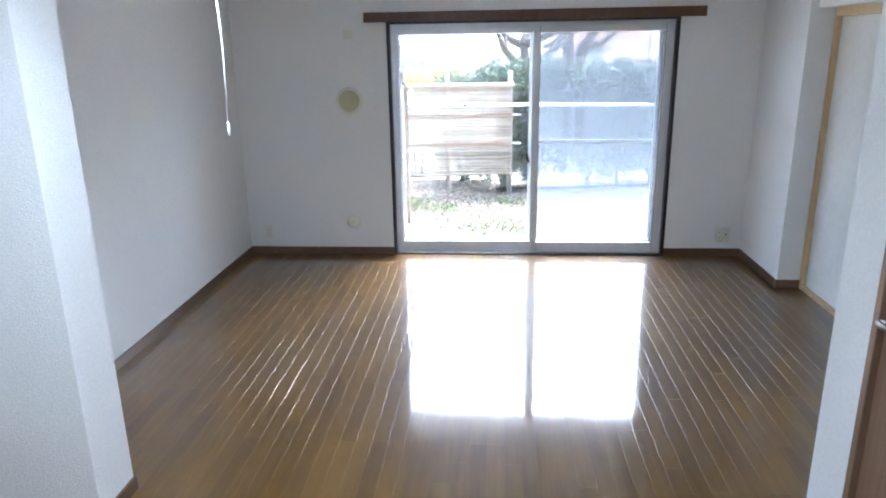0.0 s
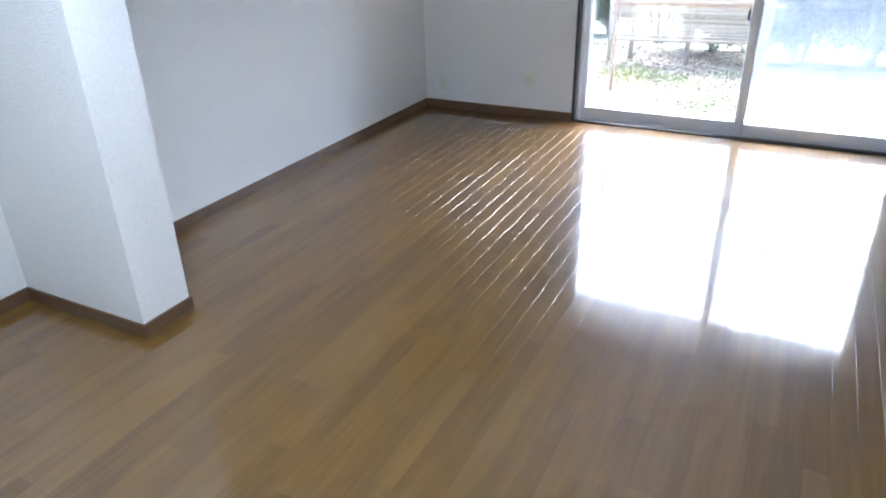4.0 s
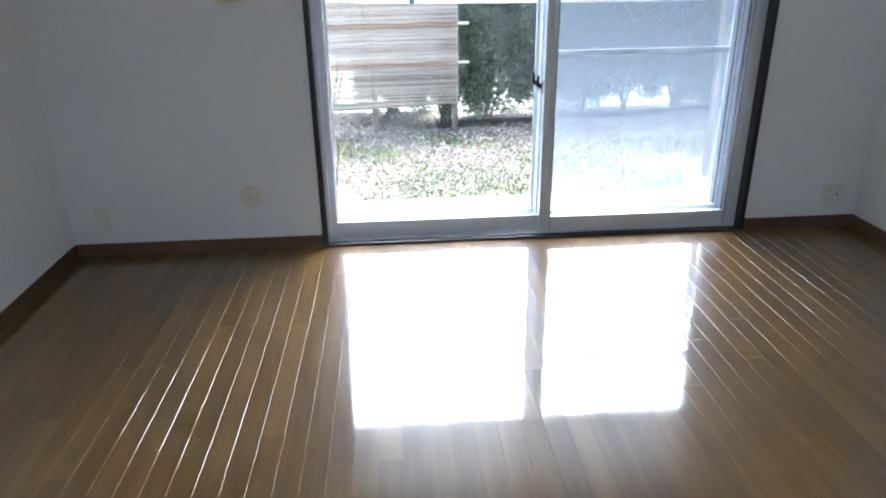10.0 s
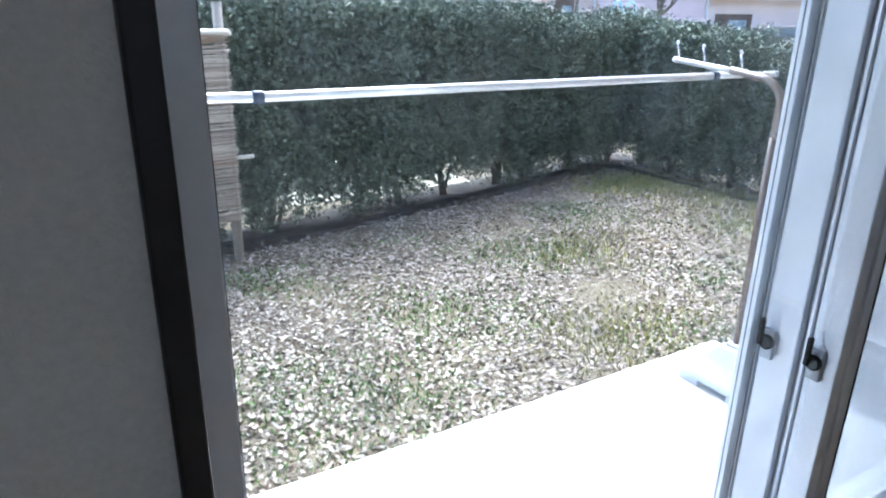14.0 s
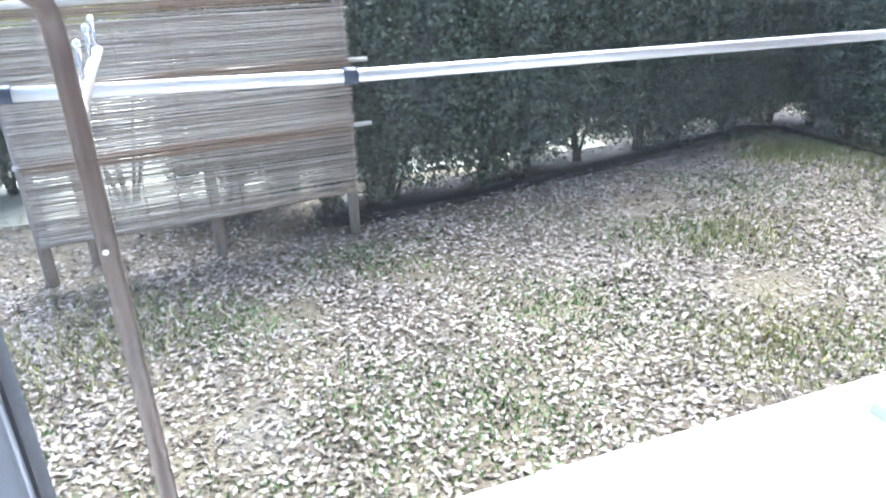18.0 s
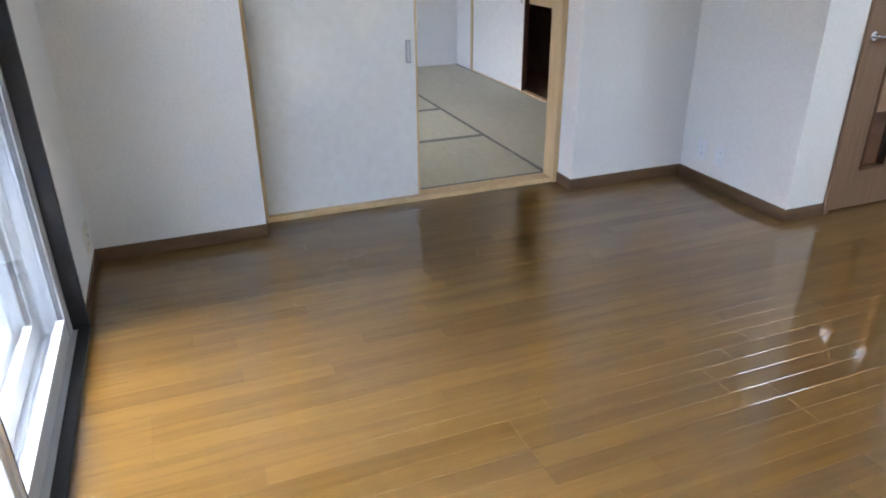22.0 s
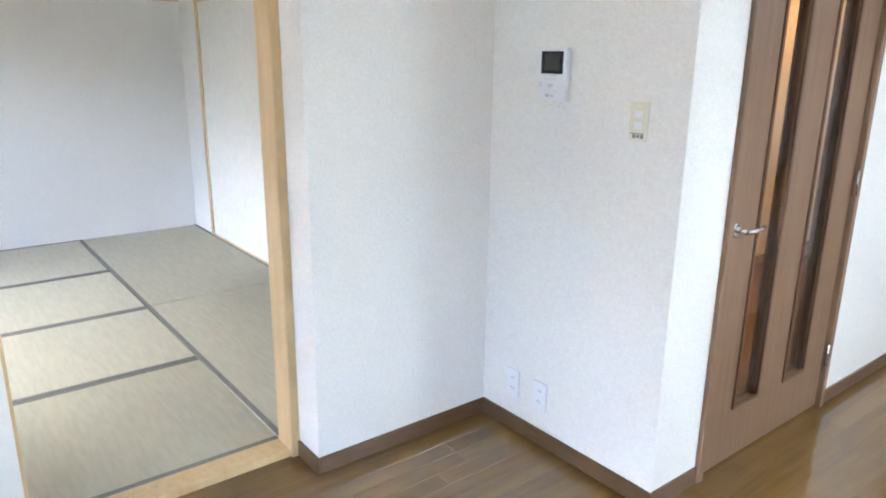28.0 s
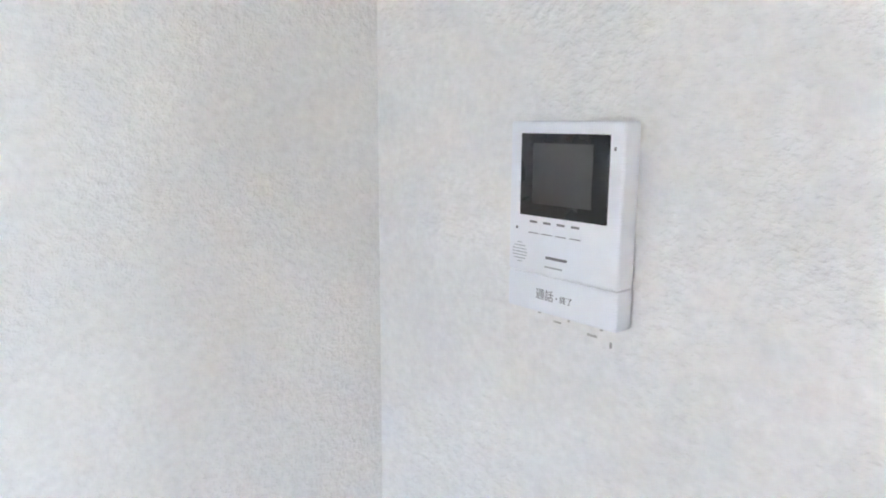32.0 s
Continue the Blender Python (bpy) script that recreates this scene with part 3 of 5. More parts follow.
# ---- passage with a half-open sliding door ----
pas = thing("door_2", pose(0, 0, 0), "dark brown framed passage with a sliding door pushed half open", "door", kind="structure")
for r in ((XD - 0.015, -5.70, 0, XD + T + 0.015, -5.665, 2.04), (XD - 0.015, YB + 0.002, 2.0, XD + T + 0.015, -5.70, 2.04)):
    part("door_frame", boxes(r, w=0.003), DARKWOOD, pas)
ss = part("sliding_leaf", boxes((XD + 0.05, -6.745, 0.01, XD + 0.085, -6.44, 1.99), (XD + 0.05, YB + 0.003, 0.01, XD + 0.085, -6.90, 1.99),
                               (XD + 0.05, -6.90, 0.01, XD + 0.085, -6.745, 0.235), (XD + 0.05, -6.90, 1.82, XD + 0.085, -6.745, 1.99)), DOORWOOD, pas)
part("leading_stile", boxes((XD + 0.046, -6.44, 0.01, XD + 0.089, -6.33, 1.99), w=0.003), DARKWOOD, ss, "darker leading stile")
part("glass_strip", boxes((XD + 0.062, -6.90, 0.235, XD + 0.07, -6.745, 1.82)), surface("frosted_glass", (0.62, 0.66, 0.68), (0.7, 0.74, 0.76), 8, 0.3), ss, "frosted glass strip")
part("pull", lathe(bmesh.new(), [(0.02, 0), (0.02, 0.004), (0.014, 0.002)], 20, Matrix.Translation((XD + 0.05, -6.49, 0.95)) @ Matrix.Rotation(radians(-90), 4, "Y")), CHROME, ss)

shoe = thing("shoe_cabinet", pose(1.575, -8.10, 0), "beige hall cabinet with a dark top and black plinth", "cabinet")
part("body", boxes((-0.46, -0.17, 0.13, 0.26, 0.17, 1.10), w=0.004), HALLBEIGE, shoe)
for k in range(2):
    d = part("cabinet_door", boxes((-0.455 + k * 0.36, 0.17, 0.14, -0.1 + k * 0.36, 0.188, 1.09), w=0.003), HALLBEIGE, shoe)
    part("knob", lathe(bmesh.new(), [(0.006, 0), (0.006, 0.012), (0.012, 0.018), (0.008, 0.024)], 14, Matrix.Translation((-0.15 + k * 0.10, 0.188, 0.7)) @ Matrix.Rotation(radians(-90), 4, "X")), CHROME, d)
part("top", boxes((-0.47, -0.17, 1.10, 0.27, 0.20, 1.13), w=0.003), DARKWOOD, shoe, "dark top ledge")
part("plinth", boxes((-0.44, -0.16, 0, 0.25, 0.165, 0.13)), BLACKPL, shoe, "black plinth")
side = thing("hall_side_cabinet", pose(1.965, -8.09, 0), "dark brown narrow hall cabinet in the corner", "cabinet")
part("body", boxes((-0.115, -0.18, 0.0, 0.115, 0.20, 1.12), w=0.004), DARKCAB, side)
part("top", boxes((-0.12, -0.18, 1.12, 0.115, 0.21, 1.14), w=0.002), DARKWOOD, side)
setting("hall_beam", boxes((1.1, -8.28, 2.02, 2.25, -8.0, CEIL)), DARKWOOD, "dark brown wooden beam in the hall", "beam")

hall_lamp = thing("hall_ceiling_lamp", pose(1.62, -6.3, CEIL), "warm round hall ceiling lamp, lit", "ceiling lamp")
part("shade", lathe(bmesh.new(), [(0.14, 0), (0.145, -0.03), (0.12, -0.07), (0.05, -0.085)], 28), WARM_GLOW, hall_lamp)
hall_lamp2 = copy_thing(hall_lamp, pose(2.0, -4.5, CEIL))

# ---- sliding paper door to the mat room ----
fus = thing("door_3", pose(0, 0, 0), "white papered sliding door in a pale wood frame, half open", "door", kind="structure")
for r in ((XF - 0.06, -2.58, 0, XF + 0.06, -2.545, 1.94), (XF - 0.05, -0.835, 0, XF + 0.06, -0.80, 1.94), (XF - 0.06, -2.545, 1.885, XF + 0.06, -0.835, 1.94), (XF - 0.045, -2.545, -0.004, XF + 0.06, -0.835, 0.028)):
    part("door_frame", boxes(r, w=0.003), PALEWOOD, fus)
lf = part("sliding_leaf", boxes((XF - 0.02, -1.69, 0.032, XF + 0.002, -0.838, 1.882), w=0.002), FUSUMA, fus)
part("edge_strip", boxes((XF - 0.022, -1.70, 0.03, XF + 0.004, -1.69, 1.884)), PALEWOOD, lf)
part("pull", boxes((XF - 0.024, -1.665, 0.775, XF - 0.0195, -1.635, 0.895), w=0.002), GREYPL, lf, "grey recessed pull")
part("pull_well", boxes((XF - 0.0255, -1.657, 0.785, XF - 0.0235, -1.643, 0.885)), STEEL, lf)

# ---- mat room ----
XT, YT = 5.80, -3.50
setting("wall_mat_room", boxes((XT, -3.6, 0, XT + T, 0, CEIL), (XF + 0.06, YT - 0.75, 0, XT + T, YT - 0.63, CEIL), (XF + 0.06, YT - 0.63, 0, 2.75, YT, CEIL), (2.75, YT - 0.02, 1.86, XT, YT, CEIL), (5.395, YT - 0.63, 0, XT, YT, 1.86)),
        WALLPAPER, "white wallpaper walls of the mat room", "wall")
setting("closet_floor", boxes((2.75, YT - 0.63, 0.0, 5.395, YT, 0.02), (2.75, YT - 0.63, 1.9, 5.395, YT - 0.03, 1.92)), CLOSET, "wooden closet floor, coloured dark for the shade inside", "floor")
closet = thing("closet", pose(0, 0, 0), "built-in closet with white sliding doors, one pushed open on a dark inside", "closet", kind="structure")
part("shelf", boxes((2.76, YT - 0.62, 0.80, 5.39, YT - 0.05, 0.87)), PALEWOOD, closet, "reddish wooden shelf")
part("lining", boxes((2.752, YT - 0.628, 0.02, 2.765, YT - 0.02, 1.86), (5.38, YT - 0.628, 0.02, 5.393, YT - 0.055, 1.86), (2.765, YT - 0.628, 0.02, 5.38, YT - 0.618, 1.86)), CLOSET, closet, "closet lining, coloured dark for the shade inside")
for r in ((2.75, YT - 0.05, 0.02, 2.79, YT + 0.012, 1.9), (5.345, YT - 0.05, 0.02, 5.395, YT + 0.012, 1.9), (2.79, YT - 0.05, 1.86, 5.345, YT + 0.012, 1.9), (2.79, YT - 0.05, 0.004, 5.345, YT + 0.012, 0.035)):
    part("door_frame", boxes(r, w=0.002), PALEWOOD, closet)
for xa, xb, y in ((4.20, 5.345, YT - 0.018), (4.215, 5.34, YT - 0.045)):
    d = part("sliding_leaf", boxes((xa + 0.012, y, 0.036, xb, y + 0.02, 1.858)), FUSUMA, closet)
    part("edge_strip", boxes((xa, y - 0.001, 0.036, xa + 0.014, y + 0.022, 1.858)), DARKWOOD, d, "brown edge strip")
    part("pull", boxes((xa + 0.05, y + 0.0195, 0.80, xa + 0.085, y + 0.023, 0.87), w=0.002), GREYPL, d)
for x, y0, y1 in ((XT - 0.018, YT, -0.05),):
    setting("trim_mat_room", boxes((x, y0, 1.885, XT, y1, 1.955)), PALEWOOD, "pale wood wall rail", "trim")
for nm, r in (("window_frame", (3.1, 0.1, 0.5, 3.14, 0.16, 1.9)), ("window_frame", (4.86, 0.1, 0.5, 4.9, 0.16, 1.9)), ("window_frame", (3.14, 0.1, 1.86, 4.86, 0.16, 1.9)), ("window_frame", (3.14, 0.1, 0.5, 4.86, 0.16, 0.54)), ("window_frame", (3.98, 0.1, 0.54, 4.02, 0.16, 1.86))):
    setting("trim_mat_window", boxes(r), ALU, "aluminium window bar of the mat room", "trim")
mats = setting("mat_floor", boxes((XF + 0.06, YT, -0.15, XT, 0, -0.03)), CLOSET, "straw mat floor with grey cloth edges", "floor")


def mat(xa, ya, xb, yb, along_x):
    ob = part("mat", boxes((xa + 0.002, ya + 0.002, -0.03, xb - 0.002, yb - 0.002, 0.024), w=0.003), TATAMI, mats)
    e = 0.03
    for r in (((xa, ya, xb, ya + e), (xa, yb - e, xb, yb)) if along_x else ((xa, ya, xa + e, yb), (xb - e, ya, xb, yb))):
        part("edge_cloth", boxes((r[0] + 0.003, r[1] + 0.003, 0.018, r[2] - 0.003, r[3] - 0.003, 0.0262)), TATAMI_EDGE, ob, "grey cloth edge")


mat(2.06, -3.5, 3.9, -2.55, True)
mat(3.9, -3.5, XT, -2.55, True)
mat(2.06, -2.55, 3.0, -0.75, False)
mat(3.0, -2.55, 3.88, -0.75, False)
mat(3.88, -2.55, 4.78, -0.75, False)
mat(4.78, -2.55, XT, -0.75, False)
mat(2.06, -0.75, XT, 0, True)

# ---- kitchen ----
setting("counter_wall", boxes((-1.06, YK - T, 0, 0.205, YK, 1.02)), WALLPAPER, "white low wall under the counter ledge", "wall")
setting("counter_post", boxes((0.205, YK - T - 0.006, 0, 0.235, YK + 0.006, 1.02), (-1.085, YK - T - 0.006, 0, -1.05, YK + 0.012, 2.265), w=0.002), DARKWOOD, "dark brown wooden counter posts", "post")
setting("header_trim", boxes((-1.05, YK - T - 0.006, 2.238, 0.757, YK + 0.008, 2.264)), DARKWOOD, "dark brown trim under the kitchen header", "trim")
ledge = thing("counter_ledge", pose(0, 0, 0), "glossy reddish brown laminated wood counter ledge", "counter")
random.seed(5)
yy = -5.292
stave_rows = 7
sw = 0.31 / stave_rows
for i in range(stave_rows):
    xx = -1.10
    while xx < 0.263:
        ln = random.choice((0.28, 0.36, 0.45, 0.52))
        xe = min(0.264, xx + ln)
        if 0.264 - xe < 0.12:
            xe = 0.264
        part("stave", boxes((xx, yy + i * sw, 1.022, xe, yy + (i + 1) * sw, 1.056)), LEDGE, ledge)
        xx = xe
part("edge_strip", boxes((-1.10, -5.298, 1.02, 0.266, -5.292, 1.054), w=0.002), DARKWOOD, ledge, "dark shaded edge strip")

tiles = setting("tile_splash", boxes((-1.05, YK - T - 0.004, 0.84, 0.203, YK - T, 1.018)), GROUT, "white square tiles below the ledge", "tile")
tile_me = mesh_of(boxes((-0.0535, -0.007, -0.0535, 0.0535, 0, 0.0535), w=0.0015), "tile", TILE)
half_me = mesh_of(boxes((-0.0535, -0.007, -0.029, 0.0535, 0, 0.029), w=0.0015), "tile", TILE)
for i in range(11):
    x = 0.145 - i * 0.11
    piece("tile", tile_me, tiles, (x, YK - T - 0.003, 0.93))
    piece("tile", half_me, tiles, (x, YK - T - 0.003, 1.016 - 0.029 + 0.001))
stick = thing("sticker", pose(0.115, YK - T - 0.0108, 0.933), "blue printed notice sticker on the tiles", "sticker")
part("sheet", boxes((-0.047, -0.001, -0.027, 0.047, 0, 0.027)), STICKER, stick)
part("print", boxes((-0.035, -0.0016, 0.012, 0.035, -0.001, 0.018), (-0.038, -0.0016, -0.012, 0.038, -0.001, 0.002), (-0.03, -0.0016, -0.02, 0.03, -0.001, -0.016)), surface("pale_print", (0.45, 0.55, 0.75), (0.5, 0.6, 0.8), 10, 0.5), stick)

sink = thing("kitchen_sink_unit", pose(0, 0, 0), "stainless kitchen worktop with sink on beige cabinets", "kitchen counter")
part("worktop", boxes((-1.05, -5.655, 0.80, 0.20, -5.235, 0.84), w=0.004), STEEL, sink)
part("upstand", boxes((-1.045, -5.256, 0.835, 0.198, -5.2355, 0.905), w=0.003), STEEL, sink, "steel upstand against the tiles")
for i in range(3):
    d = part("cabinet_door", boxes((-1.04 + i * 0.413, -5.65, 0.1, -1.04 + (i + 1) * 0.413 - 0.006, -5.63, 0.79), w=0.003), BEIGE, sink)
    part("handle", bar([(-0.9 + i * 0.413, -5.665, 0.74), (-0.76 + i * 0.413, -5.665, 0.74)], 0.006), CHROME, d)
part("carcass", boxes((-1.045, -5.63, 0.0, 0.195, -5.24, 0.80)), BEIGE, sink)
tap = thing("kitchen_tap", pose(-0.287, -5.385, 0.868), "chrome mixer tap with a long beige plastic lever", "tap")
part("body", lathe(bmesh.new(), [(0.03, -0.03), (0.03, 0.01), (0.019, 0.018), (0.019, 0.11), (0.023, 0.114), (0.023, 0.168)], 24), CHROME, tap)
part("spout", bar([(0, -0.01, 0.07), (-0.02, -0.08, 0.1), (-0.05, -0.15, 0.105), (-0.055, -0.17, 0.09)], 0.01), CHROME, tap)
part("lever_cap", lathe(bmesh.new(), [(0.024, 0.167), (0.0265, 0.172), (0.027, 0.19), (0.0255, 0.203), (0.021, 0.213), (0.012, 0.219), (0.003, 0.221)], 24), BEIGE, tap)
part("lever", bar([(0.004, 0, 0.196), (-0.012, -0.002, 0.208), (-0.04, -0.007, 0.219), (-0.08, -0.013, 0.233), (-0.112, -0.017, 0.243), (-0.122, -0.018, 0.246), (-0.126, -0.0185, 0.247)],
                  [0.0215, 0.0175, 0.0135, 0.0115, 0.0115, 0.0095, 0.004]), BEIGE, tap, "beige plastic lever")
part("screw_cap", lathe(bmesh.new(), [(0.0035, 0), (0.0035, 0.0012), (0.0015, 0.002)], 12, Matrix.Translation((-0.006, -0.0265, 0.203)) @ Matrix.Rotation(radians(80), 4, "X")), GREYPL, tap, "small grey screw cap")

upper = thing("wall_cabinet", pose(0, 0, 0), "dark brown wooden wall cabinets above the kitchen", "cabinet")
part("carcass", boxes((-1.6, YB, 1.86, 0.74, YB + 0.33, 2.38)), DARKWOOD, upper)
for i in range(5):
    xa = 0.738 - (i + 1) * 0.455
    part("cabinet_door", boxes((xa + 0.002, YB + 0.33, 1.855, xa + 0.452, YB + 0.35, 2.375), w=0.002), DARKWOOD, upper)
part("light_strip", boxes((-1.6, YB + 0.2, 1.845, 0.74, YB + 0.3, 1.86)), WHITEPL, upper)

kl = thing("kitchen_ceiling_lamp", pose(-0.49, -6.28, CEIL), "white fluorescent kitchen ceiling lamp, lit", "ceiling lamp")
part("base", boxes((-0.35, -0.09, -0.03, 0.35, 0.09, 0), w=0.006), WHITEPL, kl)
part("diffuser", boxes((-0.345, -0.08, -0.085, 0.345, 0.08, -0.03), w=0.015), TUBE_GLOW, kl, "lit white diffuser")
for x in (-0.352, 0.338):
    part("end_cap", boxes((x, -0.085, -0.09, x + 0.014, 0.085, -0.02), w=0.004), WHITEPL, kl)
dl = thing("downlight", pose(0.02, -5.5, CEIL), "small warm recessed ceiling light, lit", "ceiling lamp")
part("ring", lathe(bmesh.new(), [(0.06, 0), (0.06, -0.006), (0.05, -0.008)], 24), WHITEPL, dl)
part("bulb", lathe(bmesh.new(), [(0.045, -0.004), (0.045, -0.01), (0.02, -0.018)], 20), WARM_GLOW, dl)
cord = thing("pull_cord", pose(0.60, -6.5, CEIL), "thin white pull cord with a bead", "cord")
part("cord", bar([(0, 0, 0), (0, 0, -0.46)], 0.0022, 6), WHITEPL, cord)
part("bead", lathe(bmesh.new(), [(0.003, 0.012), (0.007, 0.0), (0.003, -0.012)], 10, Matrix.Translation((0, 0, -0.47))), WHITEPL, cord)
pend = thing("pendant_lamp", pose(-0.9, -4.1, 2.0), "white hanging fluorescent dining lamp, lit, with a pull cord", "pendant lamp")
part("ceiling_cup", lathe(bmesh.new(), [(0.05, 0.44), (0.05, 0.425), (0.035, 0.40), (0.01, 0.395)], 24), WHITEPL, pend)
part("wire", bar([(0, 0, 0.40), (0, 0, 0.06)], 0.004, 8), WHITEPL, pend)
part("cover", lathe(bmesh.new(), [(0.02, 0.08), (0.10, 0.07), (0.25, 0.035), (0.275, 0.02), (0.27, 0.012)], 40), WHITEPL, pend)
part("diffuser", lathe(bmesh.new(), [(0.268, 0.012), (0.272, -0.01), (0.25, -0.04), (0.16, -0.055), (0.03, -0.06)], 40), PENDANT_GLOW, pend, "lit white diffuser")
part("pull_cord", bar([(0, 0, -0.05), (0.004, 0.002, -0.25), (0, 0, -0.42)], 0.0018, 6), WHITEPL, pend)
part("knob", lathe(bmesh.new(), [(0.002, 0.014), (0.0045, 0.0), (0.004, -0.014), (0.002, -0.018)], 10, Matrix.Translation((0, 0, -0.432))), WHITEPL, pend)
solo("paper_sheet", boxes((-1.02, -5.14, 1.0565, -0.83, -5.03, 1.0585)), PAPER, "white paper sheet lying on the counter ledge", "paper")

# ---- wall things round the hall door ----
WEST = lambda y, z: pose(XD, y, z) @ Matrix.Rotation(radians(-90), 4, "Z") @ Matrix.Rotation(radians(90), 4, "X")
SOUTHW = lambda x, z: pose(x, YC, z) @ Matrix.Rotation(radians(180), 4, "Z") @ Matrix.Rotation(radians(90), 4, "X")
KITCH = lambda x, z: pose(x, YK, z) @ Matrix.Rotation(radians(180), 4, "Z") @ Matrix.Rotation(radians(90), 4, "X")
wall_plate("wall_switch", SOUTHW(1.108, 1.284), 0.07, 0.12, "ivory switch plate with two white rockers below the intercom", [(-0.012, -0.045, 0.012, 0.012), (0.003, -0.045, 0.011, 0.01), (0.017, -0.045, 0.012, 0.012), (0.0, -0.036, 0.05, 0.003)],
           rockers=((0.002, 0.022, 0.026, 0.02), (0.002, -0.012, 0.026, 0.02)))
wall_plate("wall_outlet", SOUTHW(1.61, 0.205), 0.07, 0.12, "white wall outlet plate low on the intercom wall", PLUG, WHITEPL)
wall_plate("wall_outlet", SOUTHW(1.46, 0.205), 0.07, 0.12, "white wall outlet plate low on the intercom wall", PLUG, WHITEPL)
wall_plate("wall_switch", WEST(-5.315, 1.562), 0.125, 0.17, "ivory control plate with two wide keys beside the hall door", [(0, 0.062, 0.05, 0.012)], rockers=((0, 0.018, 0.06, 0.045), (0, -0.042, 0.06, 0.045)))
wall_plate("wall_control", WEST(-5.525, 1.59), 0.115, 0.115, "white wall remote control with a small display", [(0, 0.03, 0.012, 0.012)], WHITEPL)
wall_plate("wall_switch", WEST(-5.47, 1.31), 0.07, 0.12, "ivory blank switch plate beside the passage", [])
wall_plate("wall_hook_plate", KITCH(-1.259, 1.19), 0.07, 0.03, "small white fitting on the counter wall", [(0, 0.005, 0.03, 0.002)], WHITEPL)
wall_plate("wall_outlet", KITCH(-1.24, 0.206), 0.07, 0.12, "white wall outlet low beside the counter", PLUG, WHITEPL)
wall_plate("wall_outlet", KITCH(-1.695, 0.205), 0.07, 0.12, "white wall outlet low beside the counter", PLUG, WHITEPL)


def intercom(m):
    ob = thing("intercom", m, "white wall intercom with a dark square screen", "intercom")
    w, h, d = 0.128, 0.175, 0.026
    part("back_plate", boxes((-w / 2 + 0.004, -h / 2 + 0.004, 0, w / 2 - 0.004, h / 2 - 0.004, 0.006)), WHITEPL, ob)
    part("body", boxes((-w / 2, -h / 2 + 0.0354, 0.004, w / 2, h / 2, d), w=0.0025), WHITEPL, ob)
    part("talk_bar", boxes((-w / 2, -h / 2, 0.004, w / 2, -h / 2 + 0.035, d - 0.0004), w=0.002), WHITEPL, ob, "white talk button bar")
    bz = part("bezel", boxes((-0.0495, 0.002, d - 0.002, 0.0505, 0.0765, d + 0.0008), w=0.0004), BLACKPL, ob, "black screen bezel")
    part("screen", boxes((-0.034, 0.0135, d + 0.0006, 0.034, 0.068, d + 0.0013)), SCREEN, bz, "dark grey screen")
    for i in range(4):
        x = -0.032 + i * 0.0165
        b = part("button", boxes((x - 0.006, -0.0135, d - 0.001, x + 0.006, -0.0065, d + 0.0008), w=0.0006), WHITEPL, ob)
        part("button_edge", boxes((x - 0.006, -0.0142, d, x + 0.006, -0.0135, d + 0.0009)), PRINT, b)
        part("caption", boxes((x - 0.005, -0.0045, d, x + 0.004, -0.0025, d + 0.0004)), PRINT, ob)
    part("maker_mark", boxes((-0.016, -0.036, d, 0.009, -0.0335, d + 0.0004)), PRINT, ob, "small grey maker's mark")
    part("model_mark", boxes((-0.017, -0.044, d, 0.004, -0.0425, d + 0.0004)), GREYPL, ob)
    for k in range(7):
        hw = math.sqrt(max(0, 0.0095 ** 2 - ((k - 3) * 0.003) ** 2))
        part("speaker_slot", boxes((-0.049 - hw, -0.034 + (k - 3) * 0.003, d, -0.049 + hw, -0.0332 + (k - 3) * 0.003, d + 0.0003)), GREYPL, ob)
    part("lamp_dot", boxes((0.0545, 0.0635, d, 0.0565, 0.0665, d + 0.0004)), PRINT, ob)
    part("microphone_hole", boxes((-0.0545, -0.012, d, -0.052, -0.0095, d + 0.0004)), PRINT, ob)
    return ob


ic = intercom(SOUTHW(1.464, 1.4165))


def words(text, size, m, parent, name="lettering"):
    cu = bpy.data.curves.new(name, "FONT")
    cu.body, cu.size, cu.align_x, cu.align_y, cu.extrude = text, size, "CENTER", "CENTER", 0.00015
    tmp = bpy.data.objects.new(name, cu)
    me = bpy.data.meshes.new_from_object(tmp)
    bpy.data.objects.remove(tmp)
    me.materials.append(PRINT)
    ob = new(name, me)
    ob.parent = parent
    ob.matrix_local = m
    return ob


words("通話", 0.011, pose(-0.016, -0.0705, 0.0262), ic)
words("・終了", 0.0075, pose(0.006, -0.071, 0.0262), ic)


scuff = thing("wall_scuffs", SOUTHW(1.464, 1.318), "small grey scuff marks on the wallpaper below the intercom", "stain")
for dx, dz, w_, h_ in ((-0.045, 0.004, 0.003, 0.006), (-0.022, -0.003, 0.009, 0.0015), (-0.008, 0.002, 0.002, 0.004), (0.02, -0.006, 0.011, 0.002), (0.03, 0.003, 0.0025, 0.004), (0.041, -0.01, 0.002, 0.005)):
    part("mark", boxes((dx - w_ / 2, dz - h_ / 2, 0, dx + w_ / 2, dz + h_ / 2, 0.0009)), SCUFF, scuff)

# ---- garden ----
GZ = -0.36
rng = np.random.default_rng(7)


def raw(name, verts, faces, material):
    me = bpy.data.meshes.new(name)
    me.from_pydata([tuple(v) for v in verts], [], faces)
    me.materials.append(material)
    return me


def ground_height(x, y):
    return GZ + 0.03 * np.sin(x * 0.9 + 0.4) * np.cos(y * 0.8) * np.clip((y - 1.7) / 0.8, 0, 1) * np.clip((4.4 - y) / 0.5, 0, 1)


